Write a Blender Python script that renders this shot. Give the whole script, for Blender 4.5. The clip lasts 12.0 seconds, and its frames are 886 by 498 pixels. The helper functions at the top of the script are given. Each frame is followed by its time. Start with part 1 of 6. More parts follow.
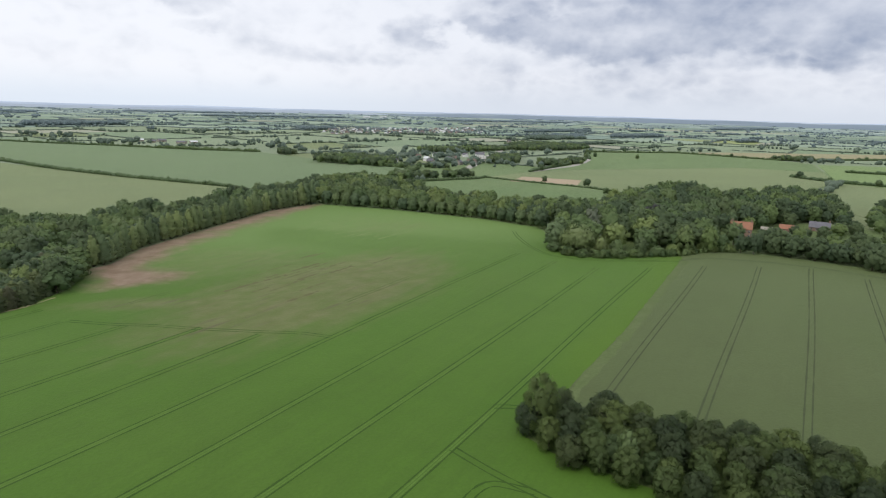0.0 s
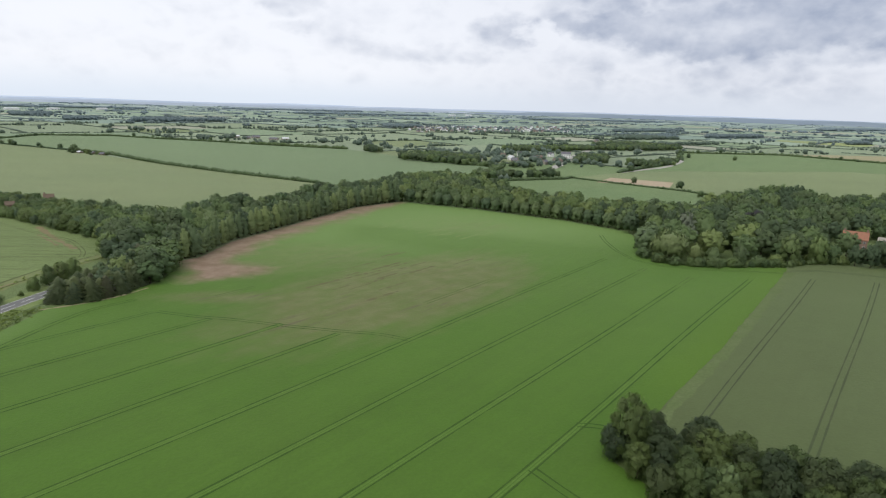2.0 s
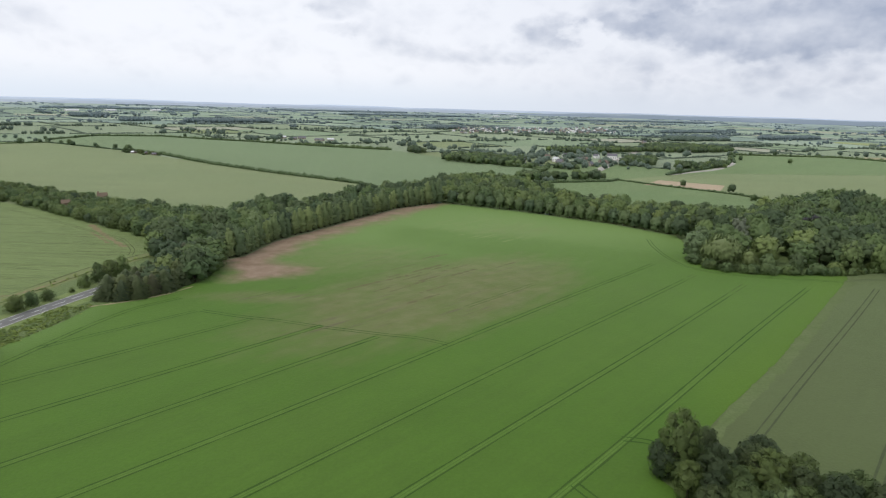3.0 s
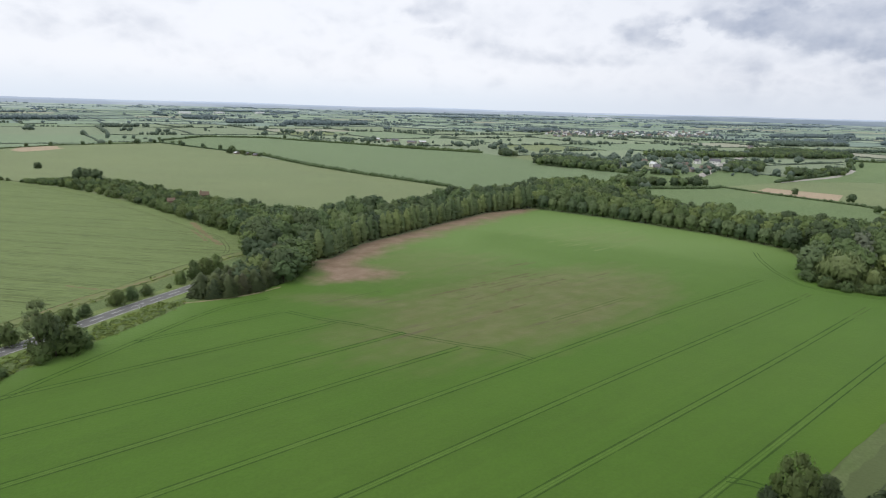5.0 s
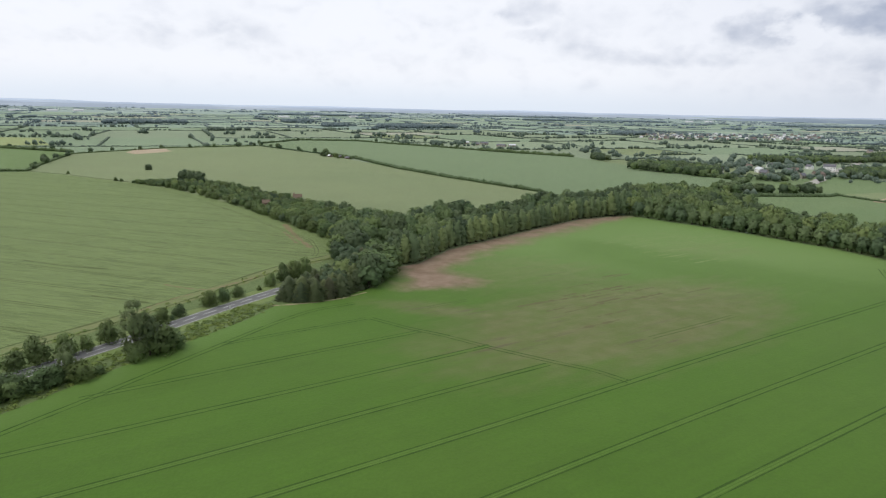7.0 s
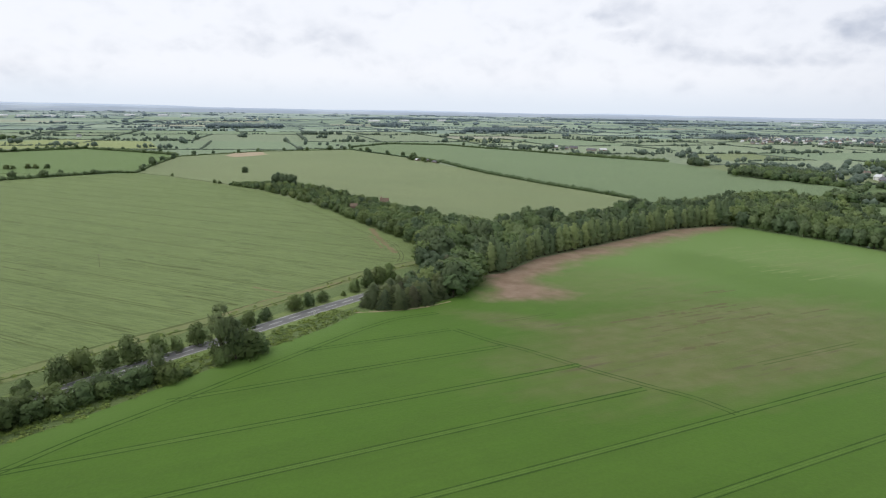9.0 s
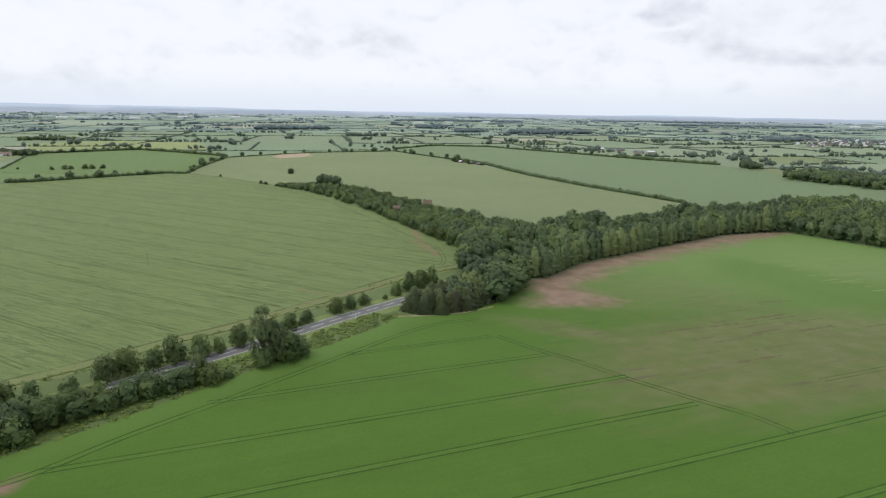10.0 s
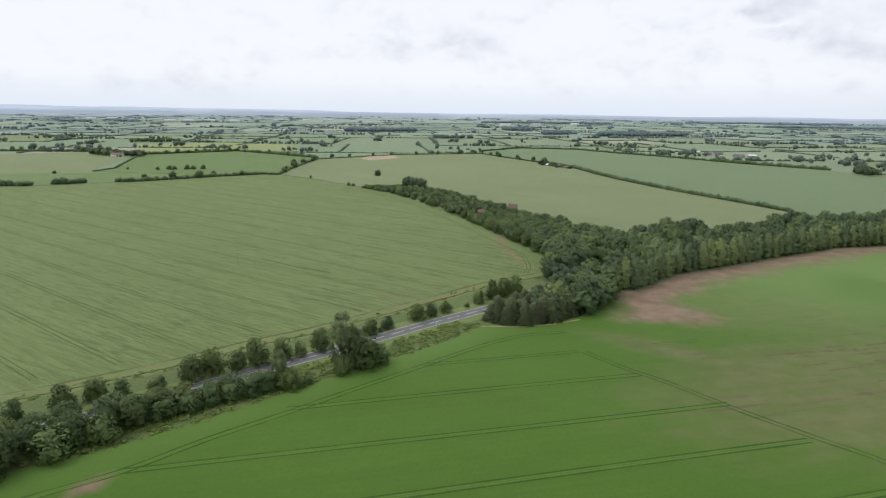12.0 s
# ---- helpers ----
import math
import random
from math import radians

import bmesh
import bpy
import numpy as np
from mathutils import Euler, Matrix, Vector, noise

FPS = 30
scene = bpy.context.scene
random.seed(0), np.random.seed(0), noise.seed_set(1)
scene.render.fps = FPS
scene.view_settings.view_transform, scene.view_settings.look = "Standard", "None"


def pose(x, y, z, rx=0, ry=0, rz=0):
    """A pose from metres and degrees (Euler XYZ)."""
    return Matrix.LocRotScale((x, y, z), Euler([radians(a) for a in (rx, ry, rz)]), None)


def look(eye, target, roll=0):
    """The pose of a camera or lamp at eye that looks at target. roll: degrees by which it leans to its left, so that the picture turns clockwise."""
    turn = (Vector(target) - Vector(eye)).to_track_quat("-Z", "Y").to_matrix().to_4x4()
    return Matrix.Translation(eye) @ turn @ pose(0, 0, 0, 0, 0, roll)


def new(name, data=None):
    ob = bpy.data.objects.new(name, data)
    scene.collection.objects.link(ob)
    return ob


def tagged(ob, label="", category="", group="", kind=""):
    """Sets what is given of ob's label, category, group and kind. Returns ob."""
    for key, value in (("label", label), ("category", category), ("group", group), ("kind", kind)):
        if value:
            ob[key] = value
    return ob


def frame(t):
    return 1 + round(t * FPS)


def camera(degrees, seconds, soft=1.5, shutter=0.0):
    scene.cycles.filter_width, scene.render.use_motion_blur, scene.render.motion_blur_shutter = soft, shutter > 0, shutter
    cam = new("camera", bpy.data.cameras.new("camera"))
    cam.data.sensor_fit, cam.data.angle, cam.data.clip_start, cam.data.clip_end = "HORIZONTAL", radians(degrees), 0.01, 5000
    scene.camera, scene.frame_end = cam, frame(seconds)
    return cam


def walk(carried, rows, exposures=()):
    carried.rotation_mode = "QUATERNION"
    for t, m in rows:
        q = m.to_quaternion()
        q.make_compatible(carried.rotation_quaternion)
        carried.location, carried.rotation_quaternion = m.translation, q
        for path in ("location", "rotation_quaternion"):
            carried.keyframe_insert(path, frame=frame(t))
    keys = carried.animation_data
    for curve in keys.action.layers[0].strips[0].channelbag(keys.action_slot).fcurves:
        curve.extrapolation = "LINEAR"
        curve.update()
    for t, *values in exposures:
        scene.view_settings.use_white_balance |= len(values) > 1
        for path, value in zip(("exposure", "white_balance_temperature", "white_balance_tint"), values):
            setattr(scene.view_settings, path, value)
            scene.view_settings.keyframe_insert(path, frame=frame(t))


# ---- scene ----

# ---------------------------------------------------------------- camera
cam = camera(69.31, 12.0, soft=1.2)
# seconds, x, y, z, heading (left +), pitch, roll
ROWS = [
    (0.0, 0.00, 0.00, 77.08, -23.396, -12.266, 1.565),
    (0.5, 0.53, 1.97, 77.08, -21.684, -12.325, 1.682),
    (1.0, 1.08, 3.91, 77.02, -19.818, -12.419, 1.721),
    (1.5, 1.73, 5.83, 76.94, -17.948, -12.526, 1.745),
    (2.0, 2.39, 7.78, 76.83, -15.981, -12.603, 1.733),
    (2.5, 3.08, 9.70, 76.73, -14.071, -12.618, 1.691),
    (3.0, 3.65, 11.71, 76.66, -12.092, -12.619, 1.643),
    (5.0, 5.61, 19.95, 76.73, -3.994, -12.614, 1.603),
    (5.5, 5.81, 22.01, 76.81, -1.985, -12.584, 1.489),
    (6.0, 5.82, 24.15, 76.90, 0.000, -12.577, 1.376),
    (6.5, 5.70, 26.40, 76.93, 1.989, -12.569, 1.305),
    (7.0, 5.40, 28.68, 76.92, 3.956, -12.544, 1.234),
    (9.0, 3.38, 37.81, 76.98, 11.689, -12.361, 0.936),
    (9.5, 2.84, 39.94, 76.95, 13.591, -12.319, 0.895),
    (10.0, 2.27, 41.96, 76.96, 15.577, -12.271, 0.858),
    (10.5, 1.69, 43.87, 77.03, 17.498, -12.234, 0.812),
    (11.0, 1.08, 45.67, 77.15, 19.409, -12.222, 0.747),
    (11.5, 0.40, 47.48, 77.32, 21.322, -12.212, 0.694),
    (12.0, -0.31, 49.29, 77.48, 23.229, -12.199, 0.636),
]
walk(cam, [(t, pose(x, y, z, 0, 0, yaw) @ pose(0, 0, 0, 90 + pitch) @ pose(0, 0, 0, 0, 0, roll)) for t, x, y, z, yaw, pitch, roll in ROWS])

# ---------------------------------------------------------------- light
SUN_AZ, SUN_EL = radians(-115), radians(56)      # azimuth from +y, to the right


def make_world():
    w = bpy.data.worlds.new("overcast_sky")
    scene.world = w
    w.use_nodes = True
    nt = w.node_tree
    nt.nodes.clear()
    nd = lambda kind: nt.nodes.new("ShaderNode" + kind)
    lk = nt.links.new

    def maths(op, a, b=None):
        n = nd("Math")
        n.operation = op
        for i, v in enumerate((a, b)):
            if v is None:
                continue
            if isinstance(v, (int, float)):
                n.inputs[i].default_value = v
            else:
                lk(v, n.inputs[i])
        return n.outputs[0]

    tc = nd("TexCoord")
    sep = nd("SeparateXYZ")
    lk(tc.outputs["Generated"], sep.inputs[0])
    up = maths("MAXIMUM", sep.outputs[2], 0.0)
    deck = maths("ADD", up, 0.24)
    flat = nd("CombineXYZ")
    lk(maths("DIVIDE", sep.outputs[0], deck), flat.inputs[0])
    lk(maths("DIVIDE", sep.outputs[1], deck), flat.inputs[1])

    def clouds(scale, detail, offset, lo, hi, rough=0.55):
        mp = nd("Mapping")
        mp.inputs["Location"].default_value = offset
        lk(flat.outputs[0], mp.inputs["Vector"])
        tx = nd("TexNoise")
        tx.inputs["Scale"].default_value = scale
        tx.inputs["Detail"].default_value = detail
        tx.inputs["Roughness"].default_value = rough
        tx.inputs["Distortion"].default_value = 0.25
        lk(mp.outputs[0], tx.inputs["Vector"])
        rg = nd("MapRange")
        rg.interpolation_type = "SMOOTHSTEP"
        rg.inputs[1].default_value, rg.inputs[2].default_value = lo, hi
        lk(tx.outputs["Fac"], rg.inputs[0])
        return rg.outputs[0]

    def mix(fac, a, b):
        m = nd("Mix")
        m.data_type = "RGBA"
        for sock, v in ((m.inputs[0], fac), (m.inputs[6], a), (m.inputs[7], b)):
            if isinstance(v, (int, float)):
                sock.default_value = v
            elif isinstance(v, tuple):
                sock.default_value = (*v, 1)
            else:
                lk(v, sock)
        return m.outputs[2]

    sky = nd("TexSky")
    sky.sky_type, sky.sun_disc = "NISHITA", False
    sky.sun_elevation, sky.sun_rotation = SUN_EL, SUN_AZ
    dim = nd("Vector" "Math")
    dim.operation = "SCALE"
    lk(sky.outputs[0], dim.inputs[0])
    dim.inputs["Scale"].default_value = 0.10
    def ease(v, lo, hi):
        rg = nd("MapRange")
        rg.interpolation_type = "SMOOTHSTEP"
        rg.inputs[1].default_value, rg.inputs[2].default_value = lo, hi
        lk(v, rg.inputs[0])
        return rg.outputs[0]

    # high cloud deck overhead: broad banks and broken lumps
    banks = clouds(0.9, 4.0, (3.1, 0.4, 0), 0.42, 0.60)
    lumps = clouds(1.7, 7.0, (1.0, 2.0, 0), 0.42, 0.66, 0.55)
    puffs = clouds(2.4, 8.0, (7.3, 4.1, 0), 0.33, 0.72, 0.58)
    east = ease(sep.outputs[0], 0.14, 0.50)
    shade = maths("ADD", maths("MULTIPLY", banks, 0.17), maths("MULTIPLY", lumps, 0.23))
    shade = maths("MINIMUM", maths("ADD", shade, maths("MULTIPLY", east, maths("ADD", 0.34, maths("MULTIPLY", puffs, 0.52)))), 1.0)
    overhead = mix(shade, (1.06, 1.075, 1.11), (0.42, 0.47, 0.57))

    # cumulus low over the land, by bearing and height above the skyline
    az = maths("ARCTAN2", sep.outputs[0], sep.outputs[1])
    el = maths("ARCSINE", sep.outputs[2])

    def field(lift, scale, detail, rough, seed):
        v = nd("CombineXYZ")
        lk(maths("MULTIPLY", az, scale), v.inputs[0])
        lk(maths("MULTIPLY", maths("ADD", el, lift), scale * 1.55), v.inputs[1])
        v.inputs[2].default_value = seed
        tx = nd("TexNoise")
        tx.inputs["Scale"].default_value = 1.0
        tx.inputs["Detail"].default_value = detail
        tx.inputs["Roughness"].default_value = rough
        tx.inputs["Distortion"].default_value = 0.0
        lk(v.outputs[0], tx.inputs["Vector"])
        return tx.outputs["Fac"]

    wob_a = maths("MULTIPLY", maths("SUBTRACT", field(0, 16, 4.0, 0.55, 3.3), 0.5), 0.11)
    wob_e = maths("MULTIPLY", maths("SUBTRACT", field(0, 20, 4.0, 0.55, 8.1), 0.5), 0.045)
    waz, wel = maths("ADD", az, wob_a), maths("ADD", el, wob_e)
    heap = None
    # bearing, height, half width, half height, weight of each cloud mass
    for a0, e0, wa, we, k in ((0.80, 0.140, 0.40, 0.078, 0.30), (0.66, 0.108, 0.21, 0.036, 0.22), (0.52, 0.118, 0.10, 0.024, 0.18), (0.36, 0.108, 0.065, 0.030, 0.32), (0.045, 0.139, 0.050, 0.026, 0.26), (0.055, 0.103, 0.060, 0.012, 0.18),
                              (0.25, 0.074, 0.14, 0.018, 0.15), (0.22, 0.128, 0.10, 0.030, 0.11), (0.92, 0.070, 0.16, 0.012, 0.10), (-0.36, 0.094, 0.080, 0.026, 0.15), (-0.50, 0.088, 0.10, 0.022, 0.13), (-0.62, 0.078, 0.09, 0.014, 0.10), (0.412, 0.106, 0.030, 0.022, -0.26)):
        u = maths("DIVIDE", maths("SUBTRACT", waz, a0), wa)
        v = maths("DIVIDE", maths("SUBTRACT", wel, e0), we)
        m = maths("MULTIPLY", maths("MAXIMUM", maths("SUBTRACT", 1.0, maths("ADD", maths("MULTIPLY", u, u), maths("MULTIPLY", v, v))), 0.0), k)
        heap = m if heap is None else maths("ADD", heap, m)
    lobes = maths("ABSOLUTE", maths("SUBTRACT", field(0, 13.0, 2.0, 0.5, 6.2), 0.5))
    curls = maths("ABSOLUTE", maths("SUBTRACT", field(0, 31.0, 3.0, 0.5, 2.9), 0.5))
    billow = maths("MULTIPLY", maths("SUBTRACT", maths("ADD", lobes, maths("MULTIPLY", curls, 0.5)), 0.12), 0.72)
    heap = maths("ADD", heap, billow)
    body = maths("ADD", maths("ADD", 0.2, maths("MULTIPLY", field(0, 7.0, 6.0, 0.48, 1.7), 0.6)), heap)
    above = maths("ADD", maths("ADD", 0.2, maths("MULTIPLY", field(0.018, 7.0, 6.0, 0.48, 1.7), 0.6)), heap)
    side = ease(az, 0.0, 0.60)
    thick = ease(maths("ADD", body, maths("MULTIPLY", side, 0.08)), 0.42, 0.90)
    under = maths("MINIMUM", maths("MAXIMUM", maths("ADD", 0.66, maths("MULTIPLY", maths("SUBTRACT", above, body), 4.0)), 0.15), 1.2)
    grey = maths("MINIMUM", maths("MULTIPLY", thick, maths("MULTIPLY", under, maths("ADD", 0.74, maths("MULTIPLY", side, 0.36)))), 1.0)
    lumpy = ease(field(0.4, 13.0, 6.0, 0.55, 4.4), 0.30, 0.72)
    grey = maths("MULTIPLY", grey, maths("ADD", 0.72, maths("MULTIPLY", lumpy, 0.22)))
    veil = maths("MULTIPLY", field(0, 3.5, 3.0, 0.5, 5.9), maths("ADD", 0.05, maths("MULTIPLY", side, 0.34)))
    lowdeck = mix(maths("MINIMUM", maths("ADD", grey, veil), 1.0), (0.965, 0.987, 1.052), (0.318, 0.376, 0.515))
    haze = mix(side, (0.79, 0.865, 0.975), (0.72, 0.775, 0.875))
    lowdeck = mix(ease(el, -0.004, 0.055), haze, lowdeck)
    cover = mix(ease(el, 0.16, 0.30), lowdeck, overhead)
    final = mix(0.95, dim.outputs[0], cover)
    bg = nd("Background")
    bg.inputs["Strength"].default_value = 1.0
    lk(final, bg.inputs["Color"])
    out = nd("OutputWorld")
    lk(bg.outputs[0], out.inputs[0])


make_world()
lamp = bpy.data.lights.new("sun", "SUN")
lamp.energy, lamp.angle, lamp.color = 0.9, radians(28), (1.0, 0.96, 0.9)
sun = new("sun", lamp)
sun.matrix_world = look((math.sin(SUN_AZ) * 100, math.cos(SUN_AZ) * 100, 100 * math.tan(SUN_EL)), (0, 0, 0))


# ---------------------------------------------------------------- materials
def mat_start(name, rough=0.9):
    m = bpy.data.materials.new(name)
    m.use_nodes = True
    nt = m.node_tree
    b = nt.nodes["Principled BSDF"]
    b.inputs["Roughness"].default_value = rough
    b.inputs["Specular IOR Level"].default_value = 0.25
    return m, nt, b


def put(nt, sock, v):
    if isinstance(v, (int, float)):
        sock.default_value = v
    elif isinstance(v, tuple):
        sock.default_value = (*v, 1) if len(v) == 3 and sock.type == "RGBA" else v
    else:
        nt.links.new(v, sock)


def coords(nt, scale=(1, 1, 1), turn=0.0, kind="Object"):
    tc = nt.nodes.new("ShaderNodeTexCoord")
    mp = nt.nodes.new("ShaderNodeMapping")
    mp.vector_type = "TEXTURE"
    mp.inputs["Rotation"].default_value = (0, 0, turn)
    mp.inputs["Scale"].default_value = tuple(1 / s for s in scale)
    nt.links.new(tc.outputs[kind], mp.inputs["Vector"])
    return mp.outputs[0]


def fuzz(nt, vec, scale, lo=0.35, hi=0.65, detail=4.0, rough=0.55):
    tx = nt.nodes.new("ShaderNodeTexNoise")
    tx.inputs["Scale"].default_value = scale
    tx.inputs["Detail"].default_value = detail
    tx.inputs["Roughness"].default_value = rough
    nt.links.new(vec, tx.inputs["Vector"])
    rg = nt.nodes.new("ShaderNodeMapRange")
    rg.inputs[1].default_value, rg.inputs[2].default_value = lo, hi
    nt.links.new(tx.outputs["Fac"], rg.inputs[0])
    return rg.outputs[0]


def blend(nt, fac, a, b, how="MIX"):
    m = nt.nodes.new("ShaderNodeMix")
    m.data_type, m.blend_type = "RGBA", how
    put(nt, m.inputs[0], fac)
    put(nt, m.inputs[6], a)
    put(nt, m.inputs[7], b)
    return m.outputs[2]


def calc(nt, op, a, b=0.0):
    n = nt.nodes.new("ShaderNodeMath")
    n.operation = op
    put(nt, n.inputs[0], a)
    put(nt, n.inputs[1], b)
    return n.outputs[0]


def relief(nt, b, height, strength, dist):
    n = nt.nodes.new("ShaderNodeBump")
    n.inputs["Strength"].default_value, n.inputs["Distance"].default_value = strength, dist
    nt.links.new(height, n.inputs["Height"])
    nt.links.new(n.outputs[0], b.inputs["Normal"])


def attr(nt, name):
    n = nt.nodes.new("ShaderNodeAttribute")
    n.attribute_name = name
    return n.outputs["Fac"]


ROW_TURN = math.atan2(0.606, 0.795)


def crop_mat(name, a, b, c, turn=ROW_TURN, streak=0.35, big=0.012, soil=None, bump=0.5, lodged=False):
    """Standing crop: broad patches, drill rows along 'turn', fine heads."""
    m, nt, bs = mat_start(name, 0.85)
    plain = coords(nt)
    rows = coords(nt, (0.03, 0.9, 1), turn)
    fine = fuzz(nt, plain, 1.3, 0.3, 0.7, 3.0)
    col = blend(nt, fuzz(nt, plain, big, 0.36, 0.66), a, b)
    col = blend(nt, calc(nt, "MULTIPLY", fuzz(nt, rows, 0.55, 0.35, 0.7), streak), col, c)
    col = blend(nt, calc(nt, "MULTIPLY", fuzz(nt, plain, 0.11, 0.4, 0.75), 0.35), col, c)
    broad = fuzz(nt, coords(nt, (0.006, 0.045, 1), turn), 1.0, 0.36, 0.68, 4.0)
    col = blend(nt, calc(nt, "MULTIPLY", broad, 0.32), col, tuple(v * 1.10 for v in b))
    worn = fuzz(nt, coords(nt, (0.5, 1.0, 1), turn), 0.028, 0.44, 0.72, 5.0, 0.62)
    col = blend(nt, calc(nt, "MULTIPLY", worn, 0.38), col, tuple(v * k for v, k in zip(c, (1.06, 0.97, 1.02))))
    col = blend(nt, calc(nt, "MULTIPLY", fine, 0.20), col, tuple(v * 0.62 for v in c))
    if lodged:
        nap = fuzz(nt, coords(nt, (0.10, 0.8, 1), turn + 0.05), 0.7, 0.46, 0.68, 3.0)
        col = blend(nt, calc(nt, "MULTIPLY", nap, 0.6), col, tuple(v * 0.85 for v in c))
        band = fuzz(nt, coords(nt, (0.015, 0.55, 1), turn), 1.0, 0.42, 0.62, 4.0)
        col = blend(nt, calc(nt, "MULTIPLY", band, 0.28), col, tuple(v * 1.16 for v in b))
        weave = fuzz(nt, coords(nt, (0.075, 0.50, 1), turn + 0.10), 0.8, 0.52, 0.62, 4.0)
        col = blend(nt, calc(nt, "MULTIPLY", weave, 0.30), col, tuple(v * 0.60 for v in c))
        ripple = calc(nt, "MULTIPLY", fuzz(nt, coords(nt, (0.16, 1.5, 1), turn + 0.07), 0.7, 0.53, 0.60, 3.0), fuzz(nt, plain, 0.03, 0.30, 0.65, 3.0))
        col = blend(nt, calc(nt, "MULTIPLY", ripple, 0.62), col, tuple(v * 0.52 for v in c))
        dim = fuzz(nt, coords(nt, (0.02, 0.8, 1), turn + 0.03), 1.0, 0.57, 0.70, 4.0)
        col = blend(nt, calc(nt, "MULTIPLY", dim, 0.34), col, tuple(v * 0.72 for v in c))
    if soil:
        # paler green tint, which also carries the far end's painted haze
        pale = attr(nt, "paled")
        col = blend(nt, calc(nt, "MULTIPLY", pale, 0.78), col, (0.144, 0.232, 0.062))
        col = blend(nt, calc(nt, "MULTIPLY", attr(nt, "rich"), 0.38), col, (0.086, 0.160, 0.009))
        bare, thin = attr(nt, "bare"), attr(nt, "thin")
        rag = fuzz(nt, coords(nt, (0.12, 0.6, 1), turn), 0.30, 0.2, 0.8, 5.0)
        rag2 = fuzz(nt, plain, 0.06, 0.25, 0.75, 4.0)
        earth = blend(nt, fuzz(nt, plain, 0.12, 0.35, 0.65), soil[0], soil[1])
        k = nt.nodes.new("ShaderNodeMapRange")
        k.inputs[1].default_value, k.inputs[2].default_value = 0.70, 1.75
        nt.links.new(calc(nt, "ADD", calc(nt, "MULTIPLY", thin, 1.0), calc(nt, "ADD", calc(nt, "MULTIPLY", rag, 0.55), calc(nt, "MULTIPLY", rag2, 0.3))), k.inputs[0])
        col = blend(nt, calc(nt, "MULTIPLY", k.outputs[0], 0.60), col, blend(nt, 0.3, earth, (0.13, 0.14, 0.045)))
        scar = calc(nt, "MULTIPLY", fuzz(nt, coords(nt, (0.035, 0.42, 1), turn), 1.0, 0.55, 0.66, 4.0), fuzz(nt, plain, 0.035, 0.40, 0.62, 3.0))
        col = blend(nt, calc(nt, "MULTIPLY", calc(nt, "MULTIPLY", scar, calc(nt, "MULTIPLY", thin, thin)), 0.75), col, (0.105, 0.080, 0.052))
        k = nt.nodes.new("ShaderNodeMapRange")
        k.inputs[1].default_value, k.inputs[2].default_value = 0.70, 1.22
        nt.links.new(calc(nt, "ADD", bare, calc(nt, "MULTIPLY", rag2, 0.5)), k.inputs[0])
        col = blend(nt, k.outputs[0], col, earth)
    put(nt, bs.inputs["Base Color"], col)
    bs.inputs["Sheen Weight"].default_value = 0.26
    bs.inputs["Sheen Roughness"].default_value = 0.28
    put(nt, bs.inputs["Sheen Tint"], (0.66, 0.84, 0.40))
    relief(nt, bs, fine, bump, 0.25)
    return m


def plain_mat(name, a, b, c=None, s1=0.2, s2=3.0, rough=0.9, bump=0.3, dist=0.02, metal=0.0, kind="Object"):
    m, nt, bs = mat_start(name, rough)
    v = coords(nt, kind=kind)
    fine = fuzz(nt, v, s2, 0.3, 0.7)
    col = blend(nt, fuzz(nt, v, s1, 0.35, 0.65), a, b)
    col = blend(nt, calc(nt, "MULTIPLY", fine, 0.5), col, c or tuple(x * 0.6 for x in a))
    put(nt, bs.inputs["Base Color"], col)
    bs.inputs["Metallic"].default_value = metal
    relief(nt, bs, fine, bump, dist)
    return m


def leaf_mat(name, dark, mid, light, shine=0.55):
    """Foliage: each leaf clump its own tone, each tree its own cast."""
    m, nt, bs = mat_start(name, shine)
    geo = nt.nodes.new("ShaderNodeNewGeometry")
    info = nt.nodes.new("ShaderNodeObjectInfo")
    isl = geo.outputs["Random Per Island"]
    v = coords(nt)
    col = blend(nt, calc(nt, "ADD", calc(nt, "MULTIPLY", isl, 0.30), 0.50), dark, mid)
    col = blend(nt, calc(nt, "MULTIPLY", fuzz(nt, v, 0.55, 0.40, 0.70), 0.42), col, light)
    tone = calc(nt, "FRACT", calc(nt, "ADD", attr(nt, "tone"), info.outputs["Random"]))
    col = blend(nt, 1.0, col, blend(nt, tone, (0.74, 0.80, 0.85), (1.24, 1.18, 1.02)), "MULTIPLY")
    put(nt, bs.inputs["Base Color"], col)
    tr = nt.nodes.new("ShaderNodeBsdfTranslucent")
    nt.links.new(col, tr.inputs["Color"])
    mx = nt.nodes.new("ShaderNodeMixShader")
    mx.inputs[0].default_value = 0.34
    nt.links.new(bs.outputs[0], mx.inputs[1])
    nt.links.new(tr.outputs[0], mx.inputs[2])
    nt.links.new(mx.outputs[0], nt.nodes["Material Output"].inputs["Surface"])
    return m


